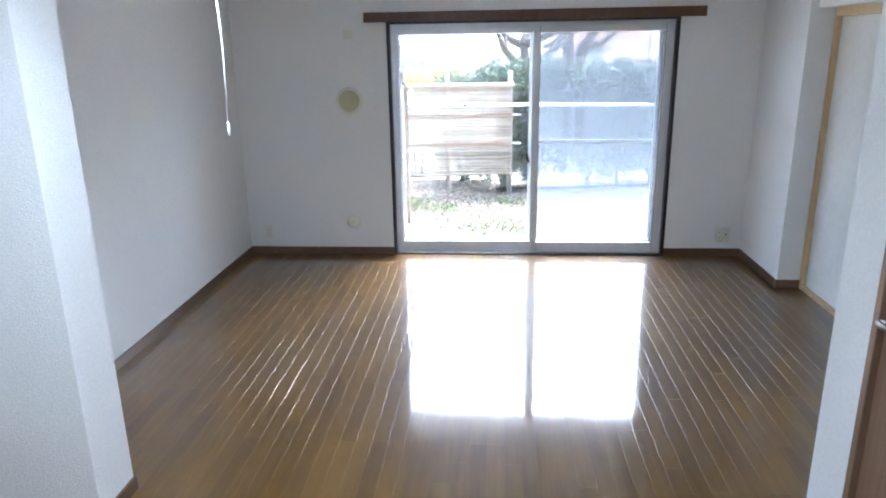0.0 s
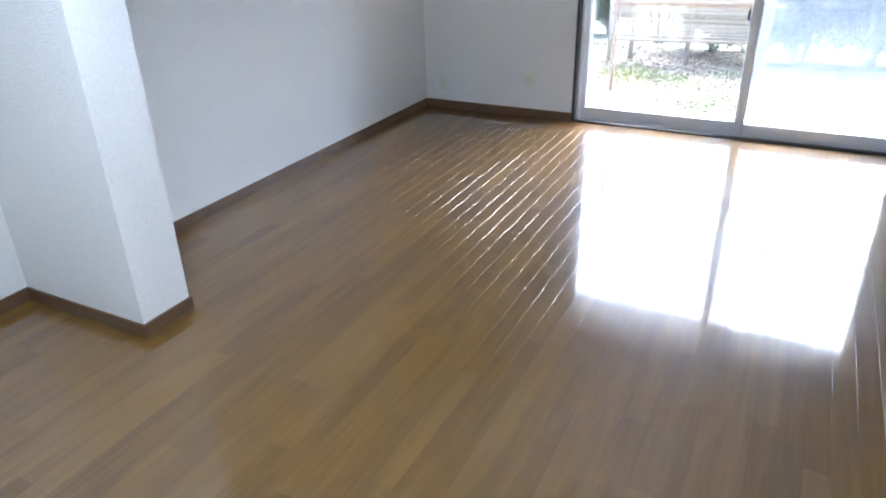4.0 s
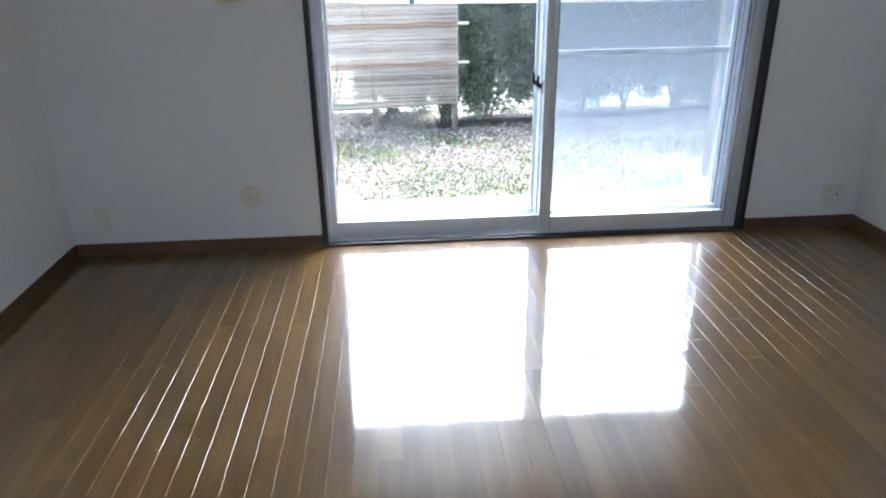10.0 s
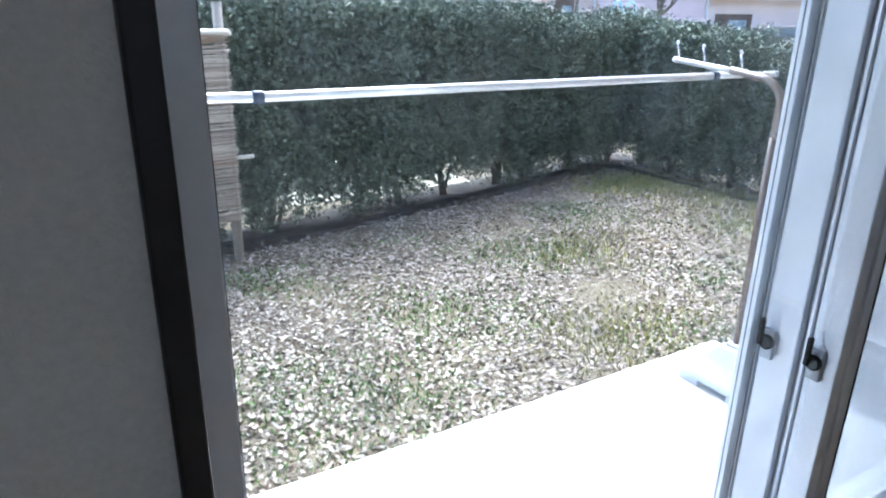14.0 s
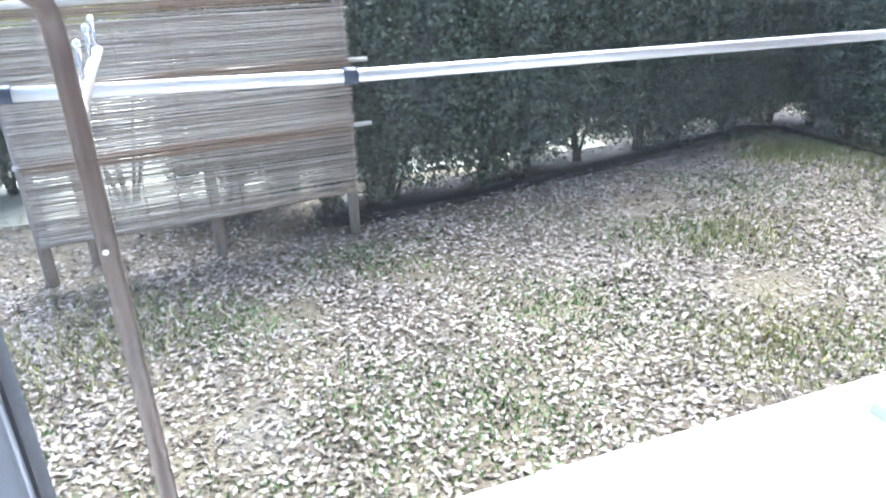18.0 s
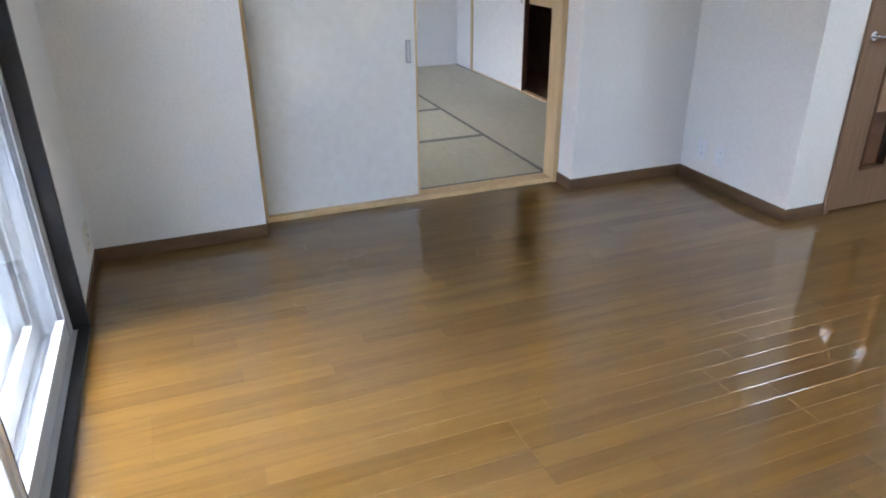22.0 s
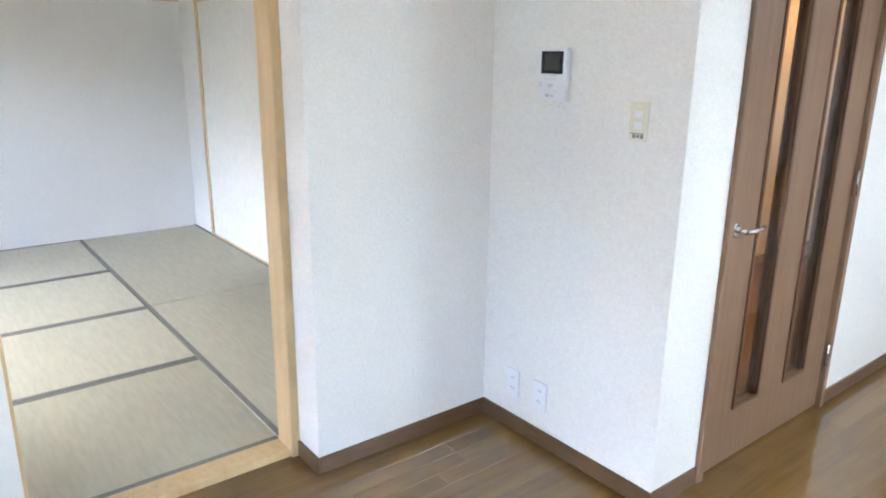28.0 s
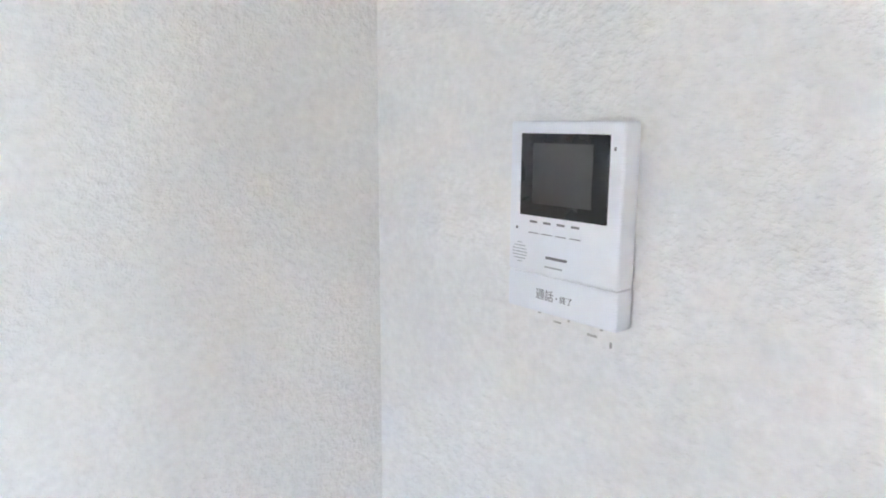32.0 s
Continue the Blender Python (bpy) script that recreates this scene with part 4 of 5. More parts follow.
gx = np.concatenate([[-600, -60, -15], np.linspace(-5, 5.5, 60), [12, 60, 600]])
gy = np.concatenate([[-600, -40], np.linspace(0.2, 6, 40), [12, 60, 800]])
vv = [(x, y, float(ground_height(x, y)) if -5 <= x <= 5.5 and 0.2 <= y <= 6 else GZ) for y in gy for x in gx]
nx = len(gx)
ff = [(j * nx + i, j * nx + i + 1, (j + 1) * nx + i + 1, (j + 1) * nx + i) for j in range(len(gy) - 1) for i in range(nx - 1)]
tagged(new("ground", raw("ground", vv, ff, SOIL)), "thin winter lawn and soil", "ground", kind="structure")
setting("path_beyond_hedge", boxes((-30, 5.25, GZ - 0.05, 2.6, 22, GZ + 0.012), (2.6, 5.95, GZ - 0.05, 60, 22, GZ + 0.012)), ROAD, "pale paved ground beyond the hedge", "pavement")
slab = thing("terrace", pose(0, 0, 0), "pale concrete terrace slab below the window", "terrace", kind="structure")
part("slab", boxes((-3.2, 0.26, GZ - 0.1, -0.022, 1.57, -0.28), w=0.006), CONCRETE, slab)
part("slab", boxes((-0.016, 0.26, GZ - 0.1, 1.79, 1.57, -0.28), w=0.006), CONCRETE, slab)


upper = thing("balcony_above", pose(0, 0, 0), "pale concrete balcony slab of the storey above", "balcony", kind="structure")
part("slab", boxes((-4.2, 0.26, 2.80, 5.0, 2.2, 2.95)), CONCRETE, upper)
part("facade_band", boxes((-4.2, 0.0, CEIL + 0.12, 5.1, 0.26, 2.95)), MORTAR, upper)


def leaf_cloud(name, centres, size, material, flat=0.0, seed=1, wide=0.5):
    """Many small bent leaves, four triangles each, round the given centres."""
    r = np.random.default_rng(seed)
    n = len(centres)
    a = r.normal(size=(n, 3))
    a[:, 2] *= 1 - flat
    a /= np.linalg.norm(a, axis=1)[:, None]
    b = r.normal(size=(n, 3))
    b[:, 2] *= 1 - flat
    b -= (a * b).sum(1)[:, None] * a
    b /= np.linalg.norm(b, axis=1)[:, None]
    c = np.cross(a, b)
    s = size * r.uniform(0.6, 1.25, n)[:, None]
    k = r.uniform(-0.3, 0.3, n)[:, None]
    v = np.stack([centres - a * s, centres + b * s * wide + c * s * k, centres + a * s, centres - b * s * wide + c * s * k], 1).reshape(-1, 3)
    f = []
    for i in range(n):
        o = 4 * i
        f += [(o, o + 1, o + 2), (o, o + 2, o + 3)]
    return raw(name, v, f, material)


# leaf litter and grass
n = 98000
c = np.stack([rng.uniform(-3.4, 4.7, n), rng.uniform(1.55, 5.6, n), np.zeros(n)], 1)
extra = np.stack([rng.uniform(1.85, 4.9, 7000), rng.uniform(0.4, 1.6, 7000), np.zeros(7000)], 1)
c = np.concatenate([c, extra])
n = len(c)
keep = rng.uniform(size=n) < 0.55 + 0.45 * np.sin(c[:, 0] * 2.1 + 1.3 * np.sin(c[:, 1] * 1.7)) ** 2
c = c[keep]
c[:, 2] = ground_height(c[:, 0], c[:, 1]) + rng.uniform(0.003, 0.016, len(c))
bare = np.minimum.reduce([np.hypot((c[:, 0] - bx) / 0.28, (c[:, 1] - by) / 0.17) for bx, by in ((0.72, 2.75), (0.05, 3.5), (2.1, 3.9), (-0.7, 3.2), (1.9, 2.5), (3.6, 4.4))])
c = c[(bare > 1) | (rng.uniform(size=len(c)) < 0.3)]
c = c[rng.uniform(size=len(c)) < np.clip(1 - (c[:, 1] - 3.8 - 0.12 * np.maximum(0, c[:, 0])) / 1.3, 0.4, 1)]
strip_d = c[:, 1] - (4.30 + 0.171 * np.maximum(0, c[:, 0]))
c = c[(c[:, 0] < -0.25) | (c[:, 0] > 4.3) | (strip_d < 0) | (rng.uniform(size=len(c)) < 0.22)]
tagged(new("leaf_litter", leaf_cloud("leaf_litter", c, 0.0185, LITTER, flat=0.8, seed=3, wide=0.5)), "pale dry fallen leaves scattered over the lawn", "leaves", kind="stuff")
n = 56000
g = np.stack([rng.uniform(-3.4, 4.7, n), rng.uniform(1.55, 5.2, n), np.zeros(n)], 1)
g = np.concatenate([g, np.stack([rng.uniform(1.85, 4.9, 5000), rng.uniform(0.4, 1.6, 5000), np.zeros(5000)], 1)])
n = len(g)
clump = np.sin(g[:, 0] * 3.1 + 2) * np.sin(g[:, 1] * 3.7 + g[:, 0]) + rng.normal(0, 0.45, n) + 0.7 * np.exp(-((g[:, 0] + 0.1) ** 2) / 1.2 - ((g[:, 1] - 2.2) ** 2) / 0.5) - 0.25
g = g[(clump > 0.15) & (g[:, 1] < 3.95 + 0.17 * np.maximum(0, g[:, 0]))]
g[:, 2] = ground_height(g[:, 0], g[:, 1])
m = len(g)
d = rng.uniform(0, 2 * np.pi, m)
hgt = rng.uniform(0.014, 0.042, m)
w = 0.0065
side = np.stack([np.cos(d) * w, np.sin(d) * w, np.zeros(m)], 1)
tip = g + np.stack([rng.normal(0, 0.015, m), rng.normal(0, 0.015, m), hgt], 1)
v = np.stack([g - side, g + side, tip], 1).reshape(-1, 3)
tagged(new("grass", raw("grass", v, [(3 * i, 3 * i + 1, 3 * i + 2) for i in range(m)], GRASS)), "short green grass between the fallen leaves", "grass", kind="stuff")


n = 5500
k = rng.integers(0, 7, n)
spots = np.array([(4.1, 4.3), (4.2, 3.6), (4.0, 4.5), (2.3, 3.2), (-1.7, 3.2), (1.5, 2.0), (4.3, 2.9)])
g = np.concatenate([spots[k] + rng.normal(0, 0.24, (n, 2)) * (1.4, 1), np.zeros((n, 1))], 1)
g = g[g[:, 1] > 1.62]
m = len(g)
g[:, 2] = ground_height(g[:, 0], g[:, 1])
d = rng.uniform(0, 2 * np.pi, m)
side = np.stack([np.cos(d) * w, np.sin(d) * w, np.zeros(m)], 1)
tip = g + np.stack([rng.normal(0, 0.02, m), rng.normal(0, 0.02, m), rng.uniform(0.03, 0.07, m)], 1)
v = np.stack([g - side, g + side, tip], 1).reshape(-1, 3)
tagged(new("yellow_grass", raw("yellow_grass", v, [(3 * i, 3 * i + 1, 3 * i + 2) for i in range(m)], YGRASS)), "yellowish tufts of winter grass on the lawn", "grass", kind="stuff")


# hedge: clipped shrubs in a row, each with its stems
def shrub(seed, height, width=0.86, depth=0.62, bottom=0.05, leaves=30000, material=None, stem_bend=0.05):
    r = np.random.default_rng(seed)
    ob = thing("hedge_shrub", pose(0, 0, 0), "clipped dark evergreen hedge shrub on a bare stem", "hedge", "hedge shrubs along the lawn")
    bm = bmesh.new()
    top = height * 0.8
    pts = [(stem_bend * math.sin(k * 1.3 + seed), 0.03 * math.cos(k + seed), -0.05 + top * k / 5) for k in range(6)]
    sweep(bm, pts, [0.038, 0.032, 0.028, 0.022, 0.016, 0.008], 8)
    for k in range(2):
        an = r.uniform(0, 6.28)
        sweep(bm, [(0.02 * math.cos(an), 0.02 * math.sin(an), -0.04), (0.13 * math.cos(an), 0.1 * math.sin(an), 0.3), (0.26 * math.cos(an), 0.14 * math.sin(an), 0.8)], [0.018, 0.013, 0.007], 6)
    for k in range(14):
        z = 0.10 + (top - 0.2) * k / 14
        an = r.uniform(0, 6.28)
        l = r.uniform(0.2, 0.42)
        sweep(bm, [(0, 0, z), (l * 0.5 * math.cos(an), l * 0.5 * math.sin(an), z + 0.08), (l * math.cos(an), l * 0.8 * math.sin(an), z + 0.2)], [0.011, 0.008, 0.004], 5)
    part("stem", bm, BARK, ob)
    cs = []
    while len(cs) < leaves // 13:
        x, y, z = r.uniform(-1, 1), r.uniform(-1, 1), r.uniform(0, 1)
        edge = max(abs(x), abs(y), abs(z - 0.45) * 1.7)
        if r.uniform() > 0.45 + 0.55 * edge:
            continue
        low = bottom + 0.24 * abs(math.sin(3.4 * x + 1.7 * seed)) - 0.06 * math.cos(2.2 * x + seed)
        zz = low + (height - low) * z ** 0.9
        thin = 0.6 + 0.4 * min(1, (zz - low) / 0.5)
        if zz < low + 0.32 and r.uniform() < 0.22:
            continue
        cs.append((x * width / 2 * (0.85 + 0.15 * thin), y * depth / 2 * thin * (1 + 0.1 * math.sin(5 * x + 7 * z)), zz + 0.04 * math.sin(6 * x + seed)))
    cs = np.array(cs)
    pts = (cs[:, None, :] + r.normal(0, 0.05, (len(cs), 13, 3))).reshape(-1, 3)
    me = leaf_cloud("crown", pts, 0.0215, material or LEAF, seed=seed)
    cr = new("crown", me)
    cr.parent = ob
    return ob


protos = [shrub(s, 1.80 + dh) for s, dh in ((11, 0.0), (12, 0.05), (13, -0.04), (14, 0.02), (15, -0.02))]
row = []
for i in range(9):
    x = -0.12 + i * 0.57 + 0.09 * math.sin(i * 4.1)
    row.append((x, 4.70 + 0.145 * max(0, x) + 0.05 * math.sin(i * 2.3), 0.05 * math.sin(i * 1.7), 0.98 + (0.02 * math.sin(i)) - (0.10 if x > 3.2 else 0) ))
for i in range(4):
    row.append((4.80, 5.05 - i * 0.43, 1.57 + 0.1 * i, 0.86 - 0.02 * i))
row += [(-3.0, 5.5, 0.3, 0.8), (-2.45, 6.1, 0.1, 0.72), (-0.75, 5.2, 0.0, 0.90)]
for k, (x, y, a, s) in enumerate(row):
    p = protos[k % 5]
    m = Matrix.Translation((x, y, GZ)) @ Matrix.Rotation(a, 4, "Z")
    if k < 5:
        p.matrix_world = m
        p.scale = (1, 1, s)
    else:
        q = copy_thing(p, m)
        q.scale = (1, 1, s)
# Bare soil with the hedge's soft shadow put into its dark colour.
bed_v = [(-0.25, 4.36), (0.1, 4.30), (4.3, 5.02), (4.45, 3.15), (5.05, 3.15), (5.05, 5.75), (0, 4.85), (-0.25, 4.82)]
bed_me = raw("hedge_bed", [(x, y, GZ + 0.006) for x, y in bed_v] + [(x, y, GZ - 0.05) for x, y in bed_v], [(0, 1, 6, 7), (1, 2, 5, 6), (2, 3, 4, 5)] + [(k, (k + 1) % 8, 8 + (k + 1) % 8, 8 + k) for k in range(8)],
             surface("shaded_hedge_soil", (0.018, 0.014, 0.011), (0.045, 0.037, 0.028), 9, 0.95, 0.8, 60, bdist=0.02))
tagged(new("hedge_bed", bed_me), "bare soil strip coloured dark for the hedge's shadow", "soil", kind="structure")
# Low black boards stand in for the shadow band at the hedge foot.
edge_run = [(-0.12, 4.46), (0.9, 4.52), (1.7, 4.66), (2.9, 4.90), (4.12, 5.22), (4.42, 5.0), (4.5, 3.3)]
edging = thing("hedge_edging", pose(0, 0, GZ), "low black strip standing in for the shadow along the hedge bed", "edging", kind="structure")
for (xa, ya_), (xb, yb_) in zip(edge_run, edge_run[1:]):
    ln = math.hypot(xb - xa, yb_ - ya_)
    ob = part("edging_board", boxes((0, -0.012, -0.06, ln, 0.012, 0.055), w=0.004), SHADE_STRIP, edging)
    ob.location = (xa, ya_, 0)
    ob.rotation_euler = (0, 0, math.atan2(yb_ - ya_, xb - xa))
bush = thing("yellow_shrub", pose(-1.55, 5.5, GZ), "low yellow-green shrub behind the reed screen", "shrub")
r = np.random.default_rng(4)
cc = r.normal(size=(620, 3)) * (0.48, 0.22, 0.12) + (0, 0, 1.50)
pts = (cc[:, None, :] + r.normal(0, 0.05, (620, 11, 3))).reshape(-1, 3)
nb = new("crown", leaf_cloud("crown", pts, 0.023, YLEAF, seed=9))
nb.parent = bush
bm = bmesh.new()
for k in range(7):
    an = k * 0.9
    sweep(bm, [(0.05 * math.cos(an), 0.05 * math.sin(an), -0.03), (0.25 * math.cos(an), 0.1 * math.sin(an), 0.7), (0.5 * math.cos(an), 0.2 * math.sin(an), 1.35)], [0.015, 0.011, 0.006], 6)
part("stem", bm, BARK, bush)

# reed screen on posts
scr = thing("reed_screen", pose(0, 4.165, GZ, 0, 0, 4.3), "weathered reed screen tied to wooden posts and bamboo rails", "screen")
for x, yo, top in ((-1.90, 0, 1.76), (-1.66, 0.22, 1.84), (-0.94, 0, 1.78), (-0.06, 0, 1.745)):
    part("post", bar([(x, yo + 0.032, -0.06), (x + 0.004, yo + 0.032, 0.9), (x, yo + 0.032, top)], [0.036, 0.034, 0.031], 12), POSTWOOD, scr)
for z, xa, xb in ((1.555, -1.91, 0.0), (1.145, -1.93, 0.09), (0.745, -1.93, 0.09), (0.32, -1.90, -0.03)):
    part("rail", bar([(xa, -0.012, z), ((xa + xb) / 2, -0.014, z + 0.006), (xb, -0.012, z)], 0.015, 8), BAMBOO, scr)
part("top_roll", bar([(-1.91, -0.03, 1.56), (-1.0, -0.032, 1.568), (-0.02, -0.03, 1.565)], 0.022, 10), BAMBOO, scr, "rolled reed edge")
part("bottom_roll", bar([(-1.90, -0.035, 0.295), (-1.0, -0.037, 0.30), (-0.05, -0.035, 0.325)], 0.015, 8), REED, scr)
reed_me = []
for s in range(4):
    rr = np.random.default_rng(50 + s)
    reed_me.append(mesh_of(bar([(-0.93 + 1.86 * k / 6, float(rr.normal(0, 0.002)), float(rr.normal(0, 0.0022))) for k in range(7)], 0.0048, 5), "reed", REED))
dark_me = [m_.copy() for m_ in reed_me]
for m_ in dark_me:
    m_.materials[0] = REED_DARK
random.seed(12)
for i in range(150):
    z = 0.315 + i * 0.0084
    thin = 0.36 < z < 0.70
    if random.random() < (0.14 if thin else 0.03):
        continue
    brown = min(abs(z - q) for q in (1.53, 1.14, 0.74)) < 0.035
    ob = piece("reed", (dark_me if brown else reed_me)[i % 4], scr, (-0.965 + random.uniform(-0.012, 0.012), -0.04 + random.uniform(-0.003, 0.003), z + random.uniform(-0.002, 0.002)),
               scale=(1, 1, random.uniform(0.55, 0.8) if thin else random.uniform(0.85, 1.1)))
    ob.rotation_euler = (0, random.uniform(-0.0035, 0.0035), 0)
for i in range(11):
    x = -1.85 + i * 0.178
    part("binding_thread", bar([(x, -0.046, 0.31), (x + 0.006, -0.047, 1.0), (x, -0.046, 1.56)], 0.002, 5), POSTWOOD, scr)


# laundry stands
STEEL_BROWN = surface("worn_brown_steel", (0.22, 0.17, 0.14), (0.32, 0.27, 0.24), 8, 0.3, metal=0.4)


def stand_base(hw, hd, h):
    """A weighted foot: four sloping sides on feet, with an arched gap between them."""
    bm = bmesh.new()
    rings = []
    for f, z in ((1.0, 0.03), (1.0, 0.055), (0.94, 0.07), (0.62, 0.13), (0.40, h - 0.012), (0.36, h)):
        rings.append([bm.verts.new(p) for p in ((-hw * f, -hd * f, z), (hw * f, -hd * f, z), (hw * f, hd * f, z), (-hw * f, hd * f, z))])
    for a, b in zip(rings, rings[1:]):
        for k in range(4):
            bm.faces.new((a[k], a[(k + 1) % 4], b[(k + 1) % 4], b[k]))
    bm.faces.new(rings[0][::-1])
    bm.faces.new(rings[-1])
    bmesh.ops.bevel(bm, geom=bm.edges[:], offset=0.006, segments=2, affect="EDGES")
    for sx in (-1, 1):
        for sy in (-1, 1):
            xa, ya = sx * hw, sy * hd
            box(bm, min(xa, xa - sx * 0.11), min(ya, ya - sy * 0.11), 0, max(xa, xa - sx * 0.11), max(ya, ya - sy * 0.11), 0.036, w=0.004)
    return bm


def laundry_stand(x, y, low, high, o_low, o_high, arm_reach=0.49):
    """low, high: heights of the outer and the inner arm above the slab."""
    ob = thing("laundry_stand", pose(x, y, -0.28), "brown steel laundry pole stand on a grey weighted base", "laundry stand", "laundry stands")
    part("base", stand_base(0.158, 0.19, 0.205), GREYPL, ob, "grey plastic weighted base")
    part("socket", boxes((-0.035, -0.05, 0.2, 0.035, 0.05, 0.222), w=0.006), GREYPL, ob, "grey pole socket")
    for (dx, dy), sgn, top, reach, mat_ in ((o_high, -1, high, arm_reach, BROWNPIPE), (o_low, 1, low, 0.26, STEEL_BROWN)):
        q = 0.10
        pts = [(dx, dy, 0.1), (dx, dy, top - q)]
        for k in range(1, 7):
            a = k * math.pi / 13
            pts.append((dx, dy + sgn * q * (1 - math.cos(a)), top - q + q * math.sin(a)))
        pts.append((dx, dy + sgn * reach, top + (0.055 if sgn < 0 else 0.02)))
        arm = part("pole", bar(pts, 0.0195 if sgn < 0 else 0.0165, 14), mat_, ob)
        if sgn > 0:
            part("sleeve", bar([(dx, dy, 0.12), (dx, dy, 1.19)], 0.018, 14), BROWNPIPE, arm)
            part("cross_arm", bar([(dx, 0.14, top + 0.008), (dx, 0.60, top + 0.04)], 0.013), RODSTEEL, arm, "steel rod rest")
            hooks = (0.22, 0.42, 0.57)
        else:
            tip = Vector((dx, dy - reach, top + 0.055))
            # Solid black disc: the dark inside of the open pipe as colour.
            part("end_hole", bar([tip + Vector((0, 0.002, 0)), tip - Vector((0, 0.003, 0))], 0.0172), BLACKPL, arm, "black disc for the dark inside of the open end")
            for k, lean in ((0, -0.022), (1, 0.030)):
                y0 = dy - 0.62 * reach + 0.05 * k
                z0 = top + 0.05 * 0.62 + 0.008
                part("prong", bar([(dx, y0, z0 - 0.008), (dx, y0 + lean * 0.5, z0 + 0.045), (dx, y0 + lean, z0 + 0.088)], [0.011, 0.0105, 0.01], 8), BROWNPIPE, arm, "brown upright prong")
                part("prong_tip", lathe(bmesh.new(), [(0.009, -0.006), (0.0115, 0), (0.008, 0.006)], 10, Matrix.Translation((dx, y0 + lean, z0 + 0.09))), WHITEPL, arm, "white tip")
            hooks = ()
        for yy in hooks:
            z0 = top + 0.01 + 0.06 * (yy - 0.14)
            part("hook", bar([(dx, yy, z0), (dx, yy + 0.012, z0 + 0.04), (dx, yy + 0.02, z0 + 0.075)], 0.005, 8), CHROME, arm)
            part("hook_tip", lathe(bmesh.new(), [(0.003, -0.008), (0.009, 0), (0.007, 0.009), (0.002, 0.012)], 10, Matrix.Translation((dx, yy + 0.021, z0 + 0.08))), WHITEPL, arm)
    part("collar", bar([((o_low[0] + o_high[0]) / 2, (o_low[1] + o_high[1]) / 2, 1.18), ((o_low[0] + o_high[0]) / 2, (o_low[1] + o_high[1]) / 2, 1.2)], 0.0205, 12), BROWNPIPE, ob)
    part("bolt", bar([(0, -0.045, 1.19), (0, -0.03, 1.19)], 0.006, 8), CHROME, ob)
    return ob


laundry_stand(1.475, 1.205, 1.42, 1.68, (0, 0.018), (0, -0.018))
laundry_stand(-1.166, 1.305, 1.45, 1.66, (-0.002, 0.018), (0.002, -0.018), 0.365)
rod = thing("laundry_rod", pose(0, 1.60, 1.17), "long stainless laundry rod resting on the stands", "laundry rod")
part("tube", bar([(-1.33, 0, -0.003), (-0.58, 0.02, -0.03), (1.55, 0.01, -0.05)], 0.0165, 14), RODSTEEL, rod)
part("inner_tube", bar([(1.50, 0.01, -0.05), (1.95, 0, -0.056)], 0.0135, 12), RODSTEEL, rod)
part("end_cap", bar([(-1.40, -0.002, 0.0), (-1.32, 0, -0.003)], 0.02, 12), BLUEPL, rod, "dark blue end cap")
part("end_cap", bar([(1.945, 0, -0.056), (1.97, 0, -0.057)], 0.016, 12), GREYPL, rod)
for x, yo, z in ((-0.58, 0.02, -0.03), (1.53, 0.01, -0.05)):
    part("joint", bar([(x - 0.018, yo, z), (x + 0.018, yo, z)], 0.021, 12), BLUEPL, rod, "dark plastic joint")

# neighbouring house with brick siding
nb = thing("neighbour_house", pose(0, 0, 0), "salmon brick-sided house wall on a grey foundation", "house")
part("foundation", boxes((5.17, 0.27, GZ - 0.1, 12, 3.62, -0.05)), FOUND, nb)
wall_nb = part("wall", boxes((5.21, 0.27, -0.05, 12, 3.60, 5.6)), MORTAR, nb)
part("roof", boxes((4.9, 0.27, 5.6, 12.3, 4.0, 5.75)), ROOF, nb)
bricks_bm = bmesh.new()
brick_me = mesh_of(boxes((0, -0.1027, 0, 0.012, 0.1027, 0.0515)), "brick", BRICK)
half_me = mesh_of(boxes((0, -0.0505, 0, 0.012, 0.0505, 0.0515)), "brick", BRICK)
count = 0
for j in range(98):
    z = -0.045 + j * 0.0575
    off = 0.104 if j % 2 else 0.0
    if j % 2 and j < 42:
        piece("brick", half_me, wall_nb, (5.198, 3.5425, z))
    for i in range(17):
        y = 3.49 - off - i * 0.2075
        if y < 0.4:
            continue
        if y > 1.9 and j < 42 and count < 279:
            piece("brick", brick_me, wall_nb, (5.198, y, z))
            count += 1
        else:
            box(bricks_bm, 5.198, y - 0.1027, z, 5.21, y + 0.1027, z + 0.0515)
tagged(part("brick_rest", bricks_bm, BRICK, wall_nb, "salmon bricks higher up"), kind="stuff")


# far apartment block
def far_window(parent, x, z, w, h, y=24.0):
    f = part("window", boxes((x - w / 2, y - 0.06, z - h / 2, x + w / 2, y + 0.01, z - h / 2 + 0.07), (x - w / 2, y - 0.06, z + h / 2 - 0.07, x + w / 2, y + 0.01, z + h / 2),
                             (x - w / 2, y - 0.06, z - h / 2, x - w / 2 + 0.06, y + 0.01, z + h / 2), (x + w / 2 - 0.06, y - 0.06, z - h / 2, x + w / 2, y + 0.01, z + h / 2), (x - 0.03, y - 0.06, z - h / 2, x + 0.03, y + 0.01, z + h / 2)), RAILWHITE, parent)
    for xa, xb in ((x - w / 2 + 0.05, x - 0.02), (x + 0.02, x + w / 2 - 0.05)):
        part("pane", boxes((xa, y - 0.03, z - h / 2 + 0.05, xb, y - 0.01, z + h / 2 - 0.05)), DARKGLASS, f)


